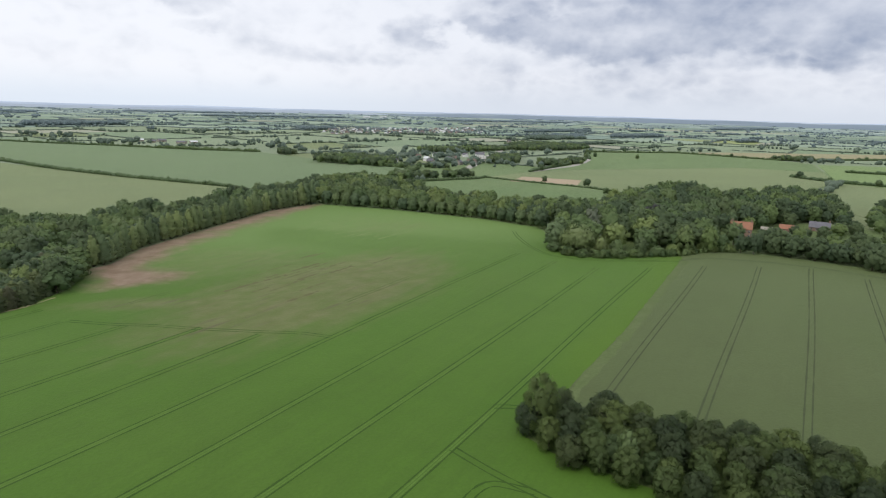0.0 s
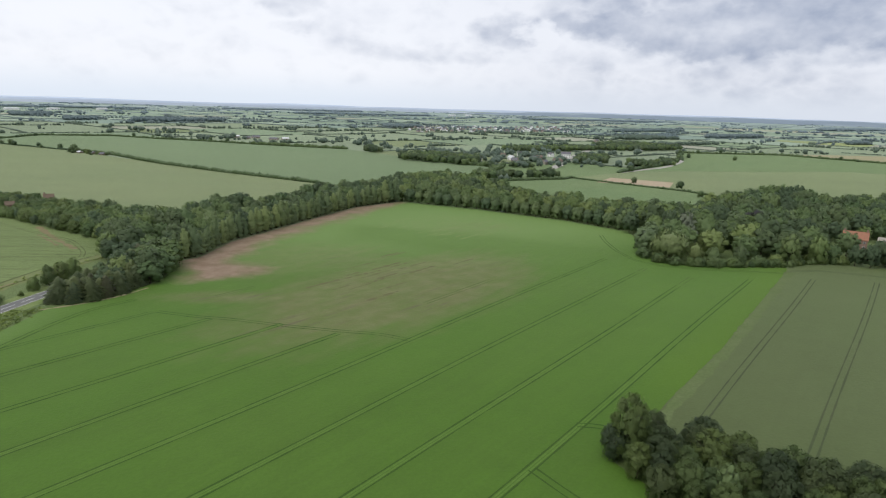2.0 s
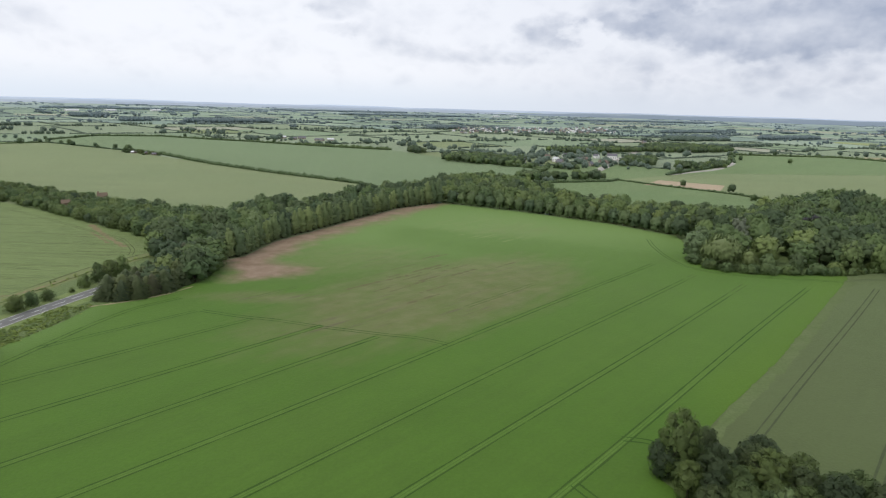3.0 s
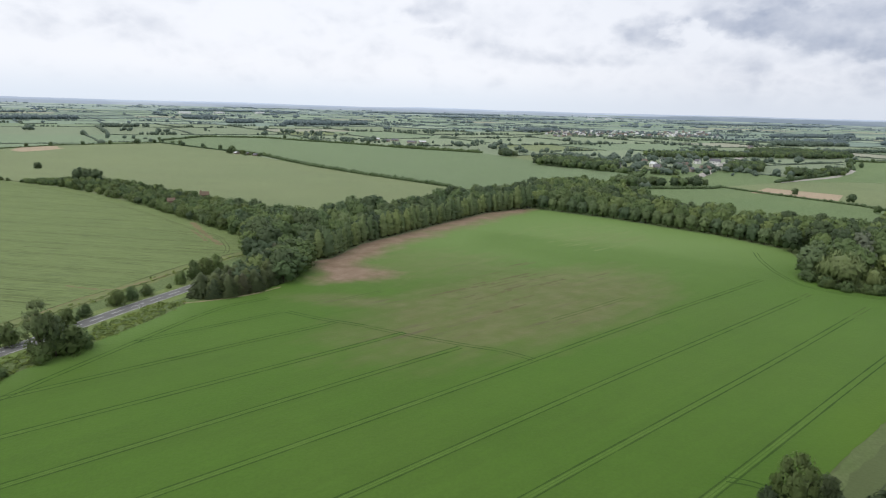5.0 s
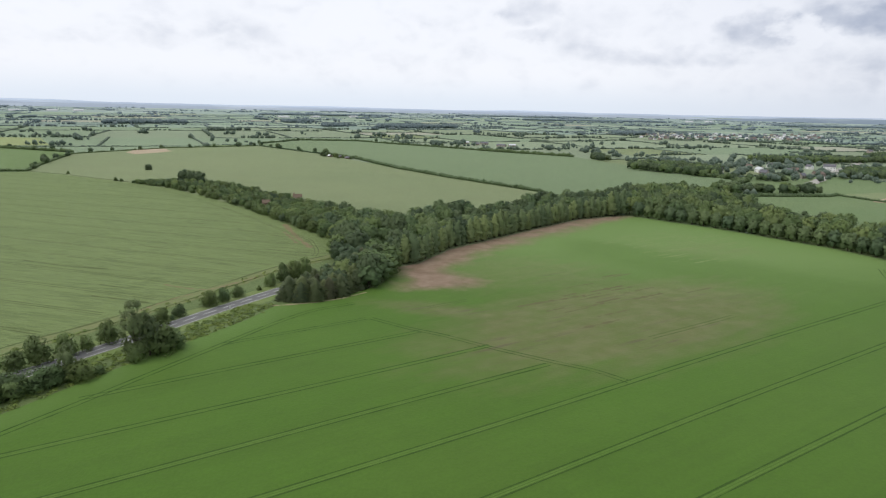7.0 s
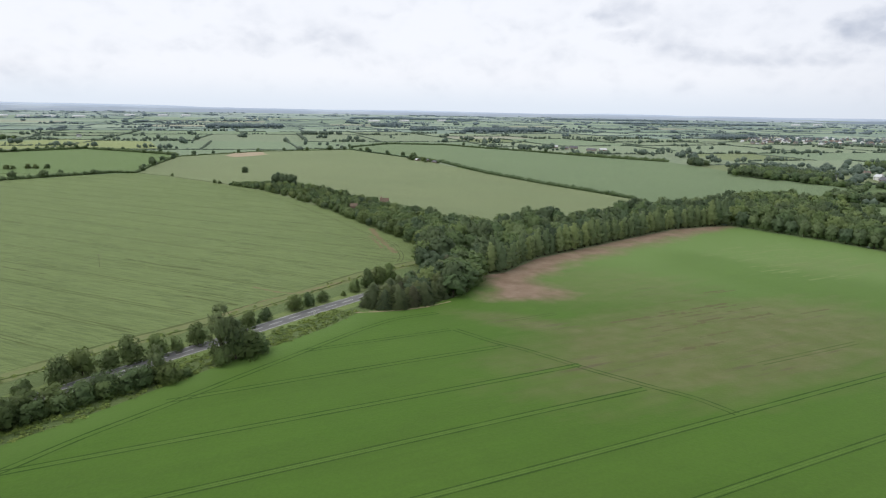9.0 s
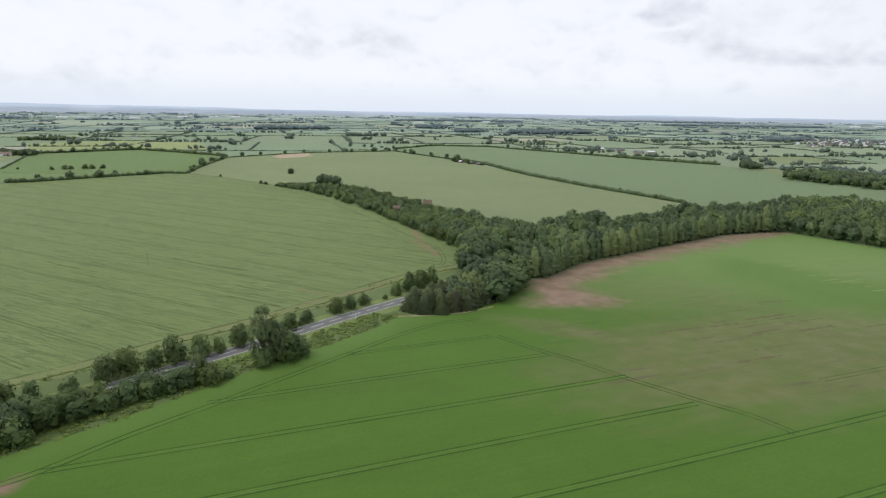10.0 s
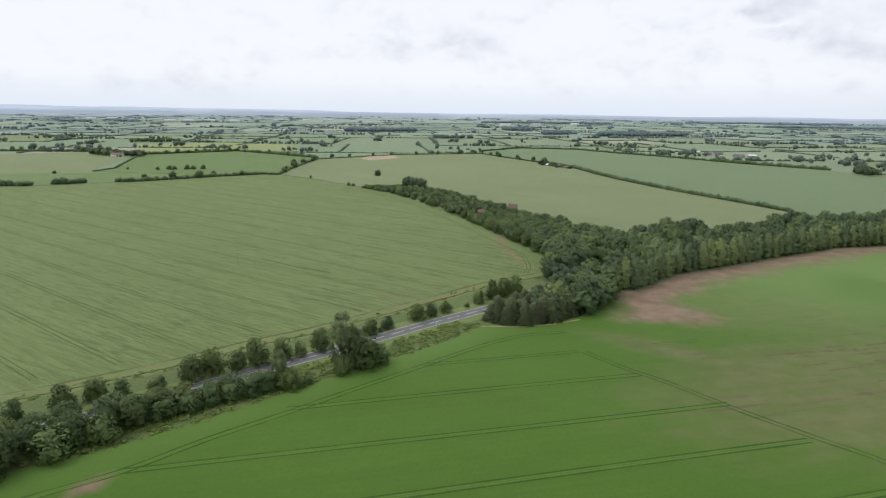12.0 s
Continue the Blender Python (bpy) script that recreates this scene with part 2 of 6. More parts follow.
M = {}
SOIL = ((0.190, 0.122, 0.084), (0.268, 0.190, 0.138))
M["green"] = crop_mat("young_green_crop", (0.068, 0.150, 0.013), (0.084, 0.166, 0.019), (0.059, 0.119, 0.014), soil=SOIL, bump=0.16)
M["grey"] = crop_mat("grey_green_crop", (0.090, 0.121, 0.042), (0.102, 0.132, 0.050), (0.078, 0.102, 0.038), streak=0.25, bump=0.2)
M["left"] = crop_mat("ripening_barley", (0.152, 0.208, 0.066), (0.172, 0.226, 0.078), (0.118, 0.164, 0.050), turn=radians(-13), streak=0.75, big=0.008, lodged=True)
M["pale"] = crop_mat("pale_wheat", (0.165, 0.206, 0.096), (0.208, 0.241, 0.116), (0.148, 0.179, 0.087), turn=radians(-13), big=0.0045)
M["blue"] = crop_mat("bluish_wheat", (0.138, 0.198, 0.099), (0.152, 0.210, 0.108), (0.122, 0.171, 0.088), big=0.005)
M["grass"] = crop_mat("meadow_grass", (0.122, 0.190, 0.074), (0.150, 0.208, 0.087), (0.104, 0.154, 0.063), big=0.01)
M["lime"] = crop_mat("lime_green_crop", (0.173, 0.257, 0.090), (0.194, 0.268, 0.103), (0.147, 0.210, 0.072), big=0.01)
M["deep"] = crop_mat("deep_green_crop", (0.108, 0.176, 0.050), (0.122, 0.190, 0.060), (0.094, 0.148, 0.044), big=0.01)
M["tan"] = crop_mat("stubble", (0.36, 0.29, 0.18), (0.32, 0.27, 0.16), (0.27, 0.23, 0.14), big=0.01)
M["fallow"] = crop_mat("fallow_earth", (0.420, 0.298, 0.217), (0.476, 0.355, 0.264), (0.350, 0.256, 0.186), big=0.02)
# crops far off, with distance haze mixed into their base colour
def hazed_field(name, a):
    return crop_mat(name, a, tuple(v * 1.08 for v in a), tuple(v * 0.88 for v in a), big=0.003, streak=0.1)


M["far_grass"] = hazed_field("hazed_grass_field", (0.212, 0.282, 0.222))
M["far_pale"] = hazed_field("hazed_pale_field", (0.272, 0.338, 0.272))
M["far_cool"] = hazed_field("hazed_cool_field", (0.195, 0.264, 0.240))
M["mid_green"] = hazed_field("hazed_mid_green_field", (0.183, 0.245, 0.158))
M["mid_pale"] = hazed_field("hazed_mid_pale_field", (0.226, 0.276, 0.186))
M["mid_olive"] = hazed_field("hazed_mid_olive_field", (0.198, 0.242, 0.162))
M["far_tan"] = hazed_field("hazed_tan_field", (0.330, 0.325, 0.265))
M["far_dark"] = hazed_field("hazed_dark_field", (0.165, 0.222, 0.196))
M["far_dim"] = hazed_field("hazed_dim_field", (0.270, 0.340, 0.335))
M["far_dim2"] = hazed_field("hazed_dim_pale_field", (0.350, 0.415, 0.405))
M["far_dim3"] = hazed_field("hazed_dim_dark_field", (0.240, 0.305, 0.320))


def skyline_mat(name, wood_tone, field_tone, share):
    """Distance with air haze painted in and glowing: woods and pale fields in long flat streaks."""
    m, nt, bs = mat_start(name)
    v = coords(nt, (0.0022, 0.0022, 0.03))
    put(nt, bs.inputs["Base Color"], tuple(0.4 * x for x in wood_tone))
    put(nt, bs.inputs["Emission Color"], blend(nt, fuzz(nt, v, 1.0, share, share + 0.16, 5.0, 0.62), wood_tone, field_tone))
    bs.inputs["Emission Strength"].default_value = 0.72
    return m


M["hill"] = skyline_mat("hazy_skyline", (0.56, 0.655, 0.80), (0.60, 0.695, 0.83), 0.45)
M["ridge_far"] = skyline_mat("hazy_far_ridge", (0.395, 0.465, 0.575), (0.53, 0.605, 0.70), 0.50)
M["ridge_east"] = skyline_mat("hazy_dark_ridge", (0.200, 0.252, 0.310), (0.30, 0.36, 0.40), 0.54)
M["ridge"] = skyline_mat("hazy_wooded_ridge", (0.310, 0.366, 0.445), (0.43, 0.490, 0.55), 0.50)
M["straw"] = crop_mat("yellowing_barley", (0.260, 0.300, 0.118), (0.285, 0.318, 0.135), (0.220, 0.258, 0.10), big=0.01)
M["strip"] = crop_mat("light_green_strip", (0.124, 0.188, 0.060), (0.138, 0.200, 0.068), (0.106, 0.160, 0.052), big=0.01)
M["chalk"] = plain_mat("pale_chalk", (0.50, 0.48, 0.43), (0.42, 0.40, 0.35), s1=0.1, s2=1.0)
M["ground"] = crop_mat("rough_pasture", (0.105, 0.155, 0.050), (0.130, 0.175, 0.060), (0.085, 0.120, 0.040), streak=0.0, big=0.03)
M["verge"] = crop_mat("rough_verge_grass", (0.150, 0.214, 0.058), (0.192, 0.236, 0.084), (0.114, 0.172, 0.046), streak=0.0, big=0.09, bump=0.5)
M["rut"] = plain_mat("wheel_track", (0.038, 0.092, 0.010), (0.052, 0.104, 0.016), s1=0.08, s2=1.2)
M["rut_faint"] = plain_mat("faint_wheel_track", (0.072, 0.115, 0.026), (0.084, 0.125, 0.032), s1=0.08, s2=1.2)
# light tone painted between the ruts to stand for their relief
M["rut_mid"] = plain_mat("rut_relief_light", (0.098, 0.190, 0.028), (0.116, 0.205, 0.038), s1=0.08, s2=1.2)
M["rut_dark"] = plain_mat("wheel_track_dark", (0.066, 0.088, 0.036), (0.078, 0.096, 0.043), s1=0.08, s2=1.2)
M["rut_left"] = plain_mat("wheel_track_barley", (0.088, 0.115, 0.036), (0.125, 0.146, 0.050), s1=0.06, s2=1.2)
M["dry"] = plain_mat("dry_grass_strip", (0.178, 0.220, 0.082), (0.212, 0.230, 0.098), s1=0.12, s2=1.4)
M["asphalt"] = plain_mat("asphalt", (0.168, 0.168, 0.164), (0.195, 0.194, 0.188), s1=0.15, s2=8.0, rough=0.8)
M["paint"] = plain_mat("road_paint", (0.72, 0.72, 0.70), (0.60, 0.60, 0.58), s1=0.6, s2=9.0, rough=0.6)
M["bark"] = plain_mat("bark", (0.085, 0.065, 0.048), (0.12, 0.10, 0.08), s1=0.8, s2=6.0, bump=0.8)
M["leaf"] = leaf_mat("oak_leaves", (0.106, 0.166, 0.070), (0.168, 0.244, 0.096), (0.246, 0.326, 0.130))
M["leaf_dark"] = leaf_mat("dark_leaves", (0.075, 0.116, 0.061), (0.111, 0.162, 0.078), (0.162, 0.217, 0.104))
M["leaf_light"] = leaf_mat("bright_leaves", (0.144, 0.209, 0.077), (0.215, 0.287, 0.114), (0.274, 0.340, 0.154))
M["leaf_pop"] = leaf_mat("poplar_leaves", (0.180, 0.246, 0.112), (0.256, 0.330, 0.148), (0.312, 0.384, 0.182))
M["leaf_road"] = leaf_mat("roadside_leaves", (0.094, 0.142, 0.055), (0.142, 0.198, 0.073), (0.196, 0.254, 0.100))
M["leaf_verge"] = leaf_mat("grey_roadside_leaves", (0.108, 0.152, 0.076), (0.158, 0.212, 0.100), (0.212, 0.266, 0.132))
M["margin"] = plain_mat("grassy_margin", (0.112, 0.156, 0.052), (0.132, 0.168, 0.066), s1=0.12, s2=1.2)
M["margin_pale"] = plain_mat("pale_grass_margin", (0.150, 0.222, 0.082), (0.128, 0.215, 0.064), s1=0.06, s2=1.2)
M["scar"] = plain_mat("washed_soil", (0.134, 0.136, 0.056), (0.146, 0.134, 0.062), s1=0.25, s2=1.5)
M["streak"] = plain_mat("pale_crop_streak", (0.212, 0.290, 0.100), (0.235, 0.302, 0.112), s1=0.3, s2=1.5)
M["worn"] = plain_mat("worn_crop_edge", (0.262, 0.205, 0.115), (0.215, 0.200, 0.090), s1=0.5, s2=2.0)
M["leaf_clump"] = leaf_mat("clump_leaves", (0.082, 0.121, 0.044), (0.123, 0.175, 0.059), (0.174, 0.231, 0.080))
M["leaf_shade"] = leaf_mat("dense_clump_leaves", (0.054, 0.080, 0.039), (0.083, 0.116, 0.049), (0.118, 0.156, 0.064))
M["weeds"] = leaf_mat("verge_weeds", (0.160, 0.232, 0.056), (0.205, 0.280, 0.076), (0.258, 0.312, 0.104))
M["leaf_wil"] = leaf_mat("willow_leaves", (0.150, 0.201, 0.079), (0.230, 0.290, 0.123), (0.296, 0.350, 0.173))
M["leaf_grey"] = leaf_mat("silver_leaves", (0.138, 0.172, 0.121), (0.207, 0.247, 0.184), (0.276, 0.310, 0.241))
M["leaf_ash"] = leaf_mat("ash_leaves", (0.122, 0.180, 0.092), (0.178, 0.250, 0.120), (0.240, 0.315, 0.158))
M["leaf_copper"] = leaf_mat("copper_beech_leaves", (0.062, 0.058, 0.062), (0.090, 0.086, 0.084), (0.122, 0.116, 0.104))
M["needle"] = leaf_mat("pine_needles", (0.108, 0.142, 0.066), (0.148, 0.190, 0.086), (0.200, 0.238, 0.116))
M["needle_red"] = leaf_mat("brownish_needles", (0.120, 0.126, 0.066), (0.156, 0.162, 0.084), (0.196, 0.200, 0.106))
# far foliage by distance: haze put into the leaf colour, paler and bluer each step
M["mid_leaf"] = leaf_mat("mid_haze_leaves", (0.186, 0.240, 0.252), (0.220, 0.282, 0.286), (0.258, 0.320, 0.314))
M["mist_leaf"] = leaf_mat("strong_haze_leaves", (0.270, 0.339, 0.372), (0.310, 0.385, 0.414), (0.351, 0.428, 0.446))
M["dim_leaf"] = leaf_mat("skyline_haze_leaves", (0.330, 0.400, 0.445), (0.365, 0.435, 0.475), (0.395, 0.465, 0.495))
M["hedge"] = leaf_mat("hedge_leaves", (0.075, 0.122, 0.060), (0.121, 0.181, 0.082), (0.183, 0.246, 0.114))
# nearest of the far foliage, with slight haze in its colour
M["far_leaf"] = leaf_mat("slight_haze_leaves", (0.136, 0.184, 0.144), (0.176, 0.234, 0.174), (0.220, 0.280, 0.204))
M["tile"] = plain_mat("red_clay_tiles", (0.40, 0.195, 0.125), (0.34, 0.170, 0.11), s1=0.7, s2=5.0, bump=0.6, dist=0.05)
M["old_tile"] = plain_mat("weathered_tiles", (0.27, 0.20, 0.165), (0.24, 0.185, 0.155), s1=0.7, s2=5.0)
M["cottage_tile"] = plain_mat("faded_brown_tiles", (0.205, 0.150, 0.108), (0.185, 0.142, 0.106), s1=0.7, s2=5.0)
M["slate"] = plain_mat("grey_slate", (0.15, 0.15, 0.17), (0.20, 0.19, 0.21), s1=0.6, s2=5.0, rough=0.6)
M["stone"] = plain_mat("pale_stone", (0.42, 0.38, 0.32), (0.36, 0.33, 0.28), s1=0.6, s2=4.0)
M["brick"] = plain_mat("brick_wall", (0.30, 0.20, 0.16), (0.35, 0.24, 0.19), s1=0.8, s2=6.0)
M["render"] = plain_mat("white_render", (0.86, 0.85, 0.83), (0.80, 0.79, 0.77), (0.74, 0.73, 0.71), s1=0.3, s2=2.0)
M["sheet"] = plain_mat("pale_metal_roof", (0.70, 0.72, 0.73), (0.78, 0.79, 0.80), s1=0.2, s2=2.0, rough=0.45)
M["glass"] = plain_mat("window_glass", (0.04, 0.05, 0.06), (0.06, 0.07, 0.08), s1=0.4, s2=3.0, rough=0.12)
M["wood"] = plain_mat("weathered_wood", (0.22, 0.18, 0.14), (0.28, 0.24, 0.19), s1=0.8, s2=9.0)
M["white"] = plain_mat("white_plastic", (0.78, 0.78, 0.76), (0.70, 0.70, 0.68), s1=2.0, s2=12.0, rough=0.5)


# ---------------------------------------------------------------- mesh helpers
EYE_MID = np.array((3.0, 25.0, 77.0))
NEAR_R, FAR_SPAN = 2000.0, 2850.0


def pull_to_eye(V):
    """Scales country beyond two kilometres toward the camera's mid-path eye to fit its view; the land ends within five
    kilometres.
    """
    V = np.asarray(V, float).copy()
    d = V - EYE_MID
    r = np.hypot(d[:, 0], d[:, 1])
    V[:, 2] -= r * r / 1.48e7 * (r > NEAR_R)
    d = V - EYE_MID
    k = np.where(r > NEAR_R, (NEAR_R + FAR_SPAN * (1 - np.exp(-(np.maximum(r, NEAR_R) - NEAR_R) / FAR_SPAN))) / np.maximum(r, 1), 1.0)
    return EYE_MID + d * k[:, None]


def raw_mesh(name, V, quads=None, tris=None, mats=(), idx=None, smooth=False):
    me = bpy.data.meshes.new(name)
    V = np.asarray(V, np.float32)
    q = np.zeros((0, 4), np.int32) if quads is None or not len(quads) else np.asarray(quads, np.int32)
    t = np.zeros((0, 3), np.int32) if tris is None or not len(tris) else np.asarray(tris, np.int32)
    me.vertices.add(len(V))
    me.vertices.foreach_set("co", V.ravel())
    me.loops.add(q.size + t.size)
    me.loops.foreach_set("vertex_index", np.concatenate([q.ravel(), t.ravel()]).astype(np.int32))
    me.polygons.add(len(q) + len(t))
    starts = np.concatenate([np.arange(len(q)) * 4, q.size + np.arange(len(t)) * 3]).astype(np.int32)
    me.polygons.foreach_set("loop_start", starts)
    for m in mats:
        me.materials.append(m)
    if idx is not None:
        me.polygons.foreach_set("material_index", np.asarray(idx, np.int32))
    me.polygons.foreach_set("use_smooth", np.full(len(q) + len(t), smooth))
    me.update(calc_edges=True)
    return me


def part(name, mesh, parent, label=""):
    ob = new(name, mesh)
    ob.parent = parent
    if label:
        ob["label"] = label
    return ob


def inside(poly, pts):
    poly, pts = np.asarray(poly, float), np.asarray(pts, float).reshape(-1, 2)
    x, y = pts[:, 0], pts[:, 1]
    r = np.zeros(len(pts), bool)
    for (x1, y1), (x2, y2) in zip(poly, np.roll(poly, -1, 0)):
        c = (y1 > y) != (y2 > y)
        r ^= c & (x < (x2 - x1) * (y - y1) / ((y2 - y1) or 1e-9) + x1)
    return r


def gap(line, pts):
    """Distance of points from a line of points."""
    line, pts = np.asarray(line, float), np.asarray(pts, float).reshape(-1, 2)
    best = np.full(len(pts), 1e9)
    for a, b in zip(line[:-1], line[1:]):
        ab = b - a
        t = np.clip(((pts - a) @ ab) / max(ab @ ab, 1e-9), 0, 1)
        best = np.minimum(best, np.hypot(*(pts - a - t[:, None] * ab).T))
    return best


def along(line, step):
    """Points at even steps along a line of points, with the way at each."""
    line = np.asarray(line, float)
    d = np.hypot(*np.diff(line, axis=0).T)
    s = np.concatenate([[0], np.cumsum(d)])
    u = np.arange(0, s[-1], step)
    P = np.stack([np.interp(u, s, line[:, i]) for i in (0, 1)], -1)
    W = np.gradient(P, axis=0) if len(P) > 1 else np.array([[1.0, 0.0]])
    return P, W / np.hypot(*W.T)[:, None]


def smooth_line(line, step=3.0, rounds=3):
    P, _ = along(line, step)
    P = np.vstack([P, np.asarray(line[-1], float)])
    for _ in range(rounds):
        P[1:-1] = (P[:-2] + 2 * P[1:-1] + P[2:]) / 4
    return P


def slab(name, poly, h, mat, cell=0, label="", marks=None, base=0.0):
    """A field: the crop's top at height h over the ground, with its side."""
    bm = bmesh.new()
    vs = [bm.verts.new((x, y, h)) for x, y in poly]
    f = bm.faces.new(vs)
    if f.normal.z < 0:
        f.normal_flip()
    if cell:
        P = np.asarray(poly, float)
        for ax in (0, 1):
            for c in np.arange(math.ceil(P[:, ax].min() / cell) * cell, P[:, ax].max(), cell):
                n = Vector((1, 0, 0)) if ax == 0 else Vector((0, 1, 0))
                bmesh.ops.bisect_plane(bm, geom=bm.verts[:] + bm.edges[:] + bm.faces[:], plane_co=n * float(c), plane_no=n)
    rim = [e for e in bm.edges if len(e.link_faces) == 1]
    ex = bmesh.ops.extrude_edge_only(bm, edges=rim)["geom"]
    for v in ex:
        if isinstance(v, bmesh.types.BMVert):
            v.co.z = base - 0.05
    bmesh.ops.triangulate(bm, faces=[f for f in bm.faces if len(f.verts) > 4])
    bm.normal_update()
    me = bpy.data.meshes.new(name)
    bm.to_mesh(me)
    bm.free()
    me.materials.append(mat)
    if marks:
        co = np.empty(len(me.vertices) * 3, np.float32)
        me.vertices.foreach_get("co", co)
        P = co.reshape(-1, 3)[:, :2]
        for key, fn in marks.items():
            a = me.attributes.new(key, "FLOAT", "POINT")
            a.data.foreach_set("value", np.clip(fn(P), 0, 1).astype(np.float32))
    ob = new(name, me)
    return tagged(ob, label, "field", kind="structure")


def ribbon_arrays(line, width, z, rng, wob=0.15):
    P = np.asarray(line, float)
    W = np.gradient(P, axis=0)
    W /= np.hypot(*W.T)[:, None]
    side = np.stack([-W[:, 1], W[:, 0]], -1)
    w = width * 0.5 * (1 + wob * rng.standard_normal(len(P)))[:, None]
    A, B = P + side * w, P - side * w
    V = np.concatenate([np.c_[A, np.full(len(P), z)], np.c_[B, np.full(len(P), z)]])
    n = len(P)
    i = np.arange(n - 1)
    return V, np.stack([i + n, i + n + 1, i + 1, i], -1)


def gather(pieces):
    """Joins (V, quads, tris) pieces."""
    Vs, Qs, Ts, n = [], [], [], 0
    for V, Q, T in pieces:
        Vs.append(V)
        if Q is not None and len(Q):
            Qs.append(np.asarray(Q) + n)
        if T is not None and len(T):
            Ts.append(np.asarray(T) + n)
        n += len(V)
    cat = lambda L, k: np.concatenate(L) if L else np.zeros((0, k), int)
    return np.concatenate(Vs), cat(Qs, 4), cat(Ts, 3)


def box_arrays(x0, x1, y0, y1, z0, z1):
    V = np.array([(x, y, z) for z in (z0, z1) for y in (y0, y1) for x in (x0, x1)], float)
    Q = np.array([(0, 2, 3, 1), (4, 5, 7, 6), (0, 1, 5, 4), (2, 6, 7, 3), (0, 4, 6, 2), (1, 3, 7, 5)])
    return V, Q, None


def ico(sub):
    bm = bmesh.new()
    bmesh.ops.create_icosphere(bm, subdivisions=sub, radius=1.0)
    V = np.array([v.co[:] for v in bm.verts])
    T = np.array([[v.index for v in f.verts] for f in bm.faces])
    bm.free()
    return V, T


ICO1 = ico(1)


# ---------------------------------------------------------------- the lie of the land
ROAD = smooth_line([(-215, -10), (-190, 50), (-165, 105), (-141, 155), (-122, 196), (-110, 220), (-103, 236), (-95.5, 253), (-88, 268), (-80, 284), (-72, 300), (-63, 320), (-50, 352), (-34, 392), (-20, 425)], 3.0, 4)
GREEN_EDGE_ROAD = [(-150, 92), (-133, 130), (-126, 139), (-118, 155), (-112, 168), (-106, 183), (-99, 201), (-90, 221), (-80, 243), (-75, 262), (-66, 266)]
BELT_FRONT = [(-66, 266), (-50, 279), (-40, 296), (-37, 329), (-28, 337), (-15, 371), (10, 405), (36, 441), (70, 485), (109, 511)]
FAR_FRONT = [(109, 511), (161, 466), (208, 413), (231, 370), (217, 331), (199, 291)]
WOOD_FRONT = [(199, 291), (214, 279), (244, 273), (262, 269), (286, 272), (301, 266)]
HEDGEWOOD_FRONT = [(301, 266), (321, 245), (335, 221), (337, 202), (345, 150)]
CROP_LINE = [(262, 269), (257, 263), (187, 207), (147, 175), (106, 145), (90, 132)]
CLUMP_EDGE = [(76, 122), (78, 113), (83, 104), (87, 98), (100, 77), (121, 44)]
LEFT_EDGE_ROAD = [(-230, 40), (-200, 95), (-170, 148), (-156, 171), (-146, 189), (-138, 209), (-126, 229), (-112, 263), (-100, 292), (-90, 318), (-72, 345)]
BRANCH_FRONT = [(-72, 345), (-73, 358), (-87, 391), (-116, 421), (-149, 459), (-185, 496), (-230, 541), (-277, 579), (-331, 610)]
BRANCH_BACK = [(-331, 612), (-300, 628), (-288, 640), (-225, 594), (-182, 553), (-146, 517), (-114, 479), (-89, 458), (-65, 445), (-50, 440)]

GREEN = GREEN_EDGE_ROAD + BELT_FRONT[1:] + FAR_FRONT[1:] + WOOD_FRONT[1:4] + CROP_LINE[1:] + CLUMP_EDGE + [(140, -30), (140, -120), (-260, -120), (-215, -20)]
GREY = [(262, 269)] + WOOD_FRONT[4:] + HEDGEWOOD_FRONT[1:] + [(345, 40), (230, -10), (165, 55), (138, 88), (118, 103), (100, 119), (90, 132)] + CROP_LINE[-2:0:-1]
LEFT = LEFT_EDGE_ROAD + BRANCH_FRONT[1:] + [(-434, 659), (-486, 675), (-524, 631), (-563, 547), (-590, 500), (-625, 440), (-700, 330), (-640, 150), (-420, -20)]
PALE = [(-331, 613), (-434, 662), (-486, 679), (-582, 898), (-524, 1055), (-407, 1166), (-249, 1010), (-104, 814), (-37, 730), (14, 675), (52, 630), (60, 570), (40, 545), (0, 490), (-30, 478)] + BRANCH_BACK[::-1][:-1]
BLUE = [(-407, 1169), (-246, 1014), (-191, 957), (-104, 818), (-37, 734), (14, 679), (52, 634), (90, 600), (150, 622), (184, 648), (215, 660), (301, 785), (235, 877), (205, 957), (142, 1101), (48, 1156), (-12, 1198), (-103, 1271), (-177, 1316), (-276, 1396), (-400, 1380), (-430, 1230)]
MIDF = [(222, 640), (249, 650), (329, 660), (344, 674), (364, 629), (386, 593), (409, 553), (415, 506), (395, 475), (345, 425), (300, 425), (245, 470), (216, 540)]
BIGR = [(348, 680), (439, 730), (567, 827), (599, 845), (667, 917), (788, 1094), (991, 1058), (1058, 866), (1040, 780), (768, 543), (673, 500), (560, 470), (450, 480), (417, 506), (411, 553), (388, 593), (366, 629)]
TAN = [(1000, 1075), (1060, 870), (1334, 846), (1560, 991), (1132, 1080)]
DEEP = [(-700, 600), (-559, 636), (-507, 674), (-490, 684), (-585, 900), (-602, 928), (-819, 992), (-886, 840), (-713, 640)]
OVERR = [(770, 540), (1040, 775), (1200, 700), (1000, 480), (830, 380), (790, 440)]
SIDE_L = [(-705, 596), (-889, 836), (-1000, 850), (-1100, 700), (-900, 420), (-640, 452), (-594, 505), (-567, 550), (-528, 634)]
NEAR_POLYS = [GREEN, GREY, LEFT, PALE, BLUE, MIDF, BIGR, TAN, DEEP, OVERR, SIDE_L]

rng = np.random.default_rng(7)

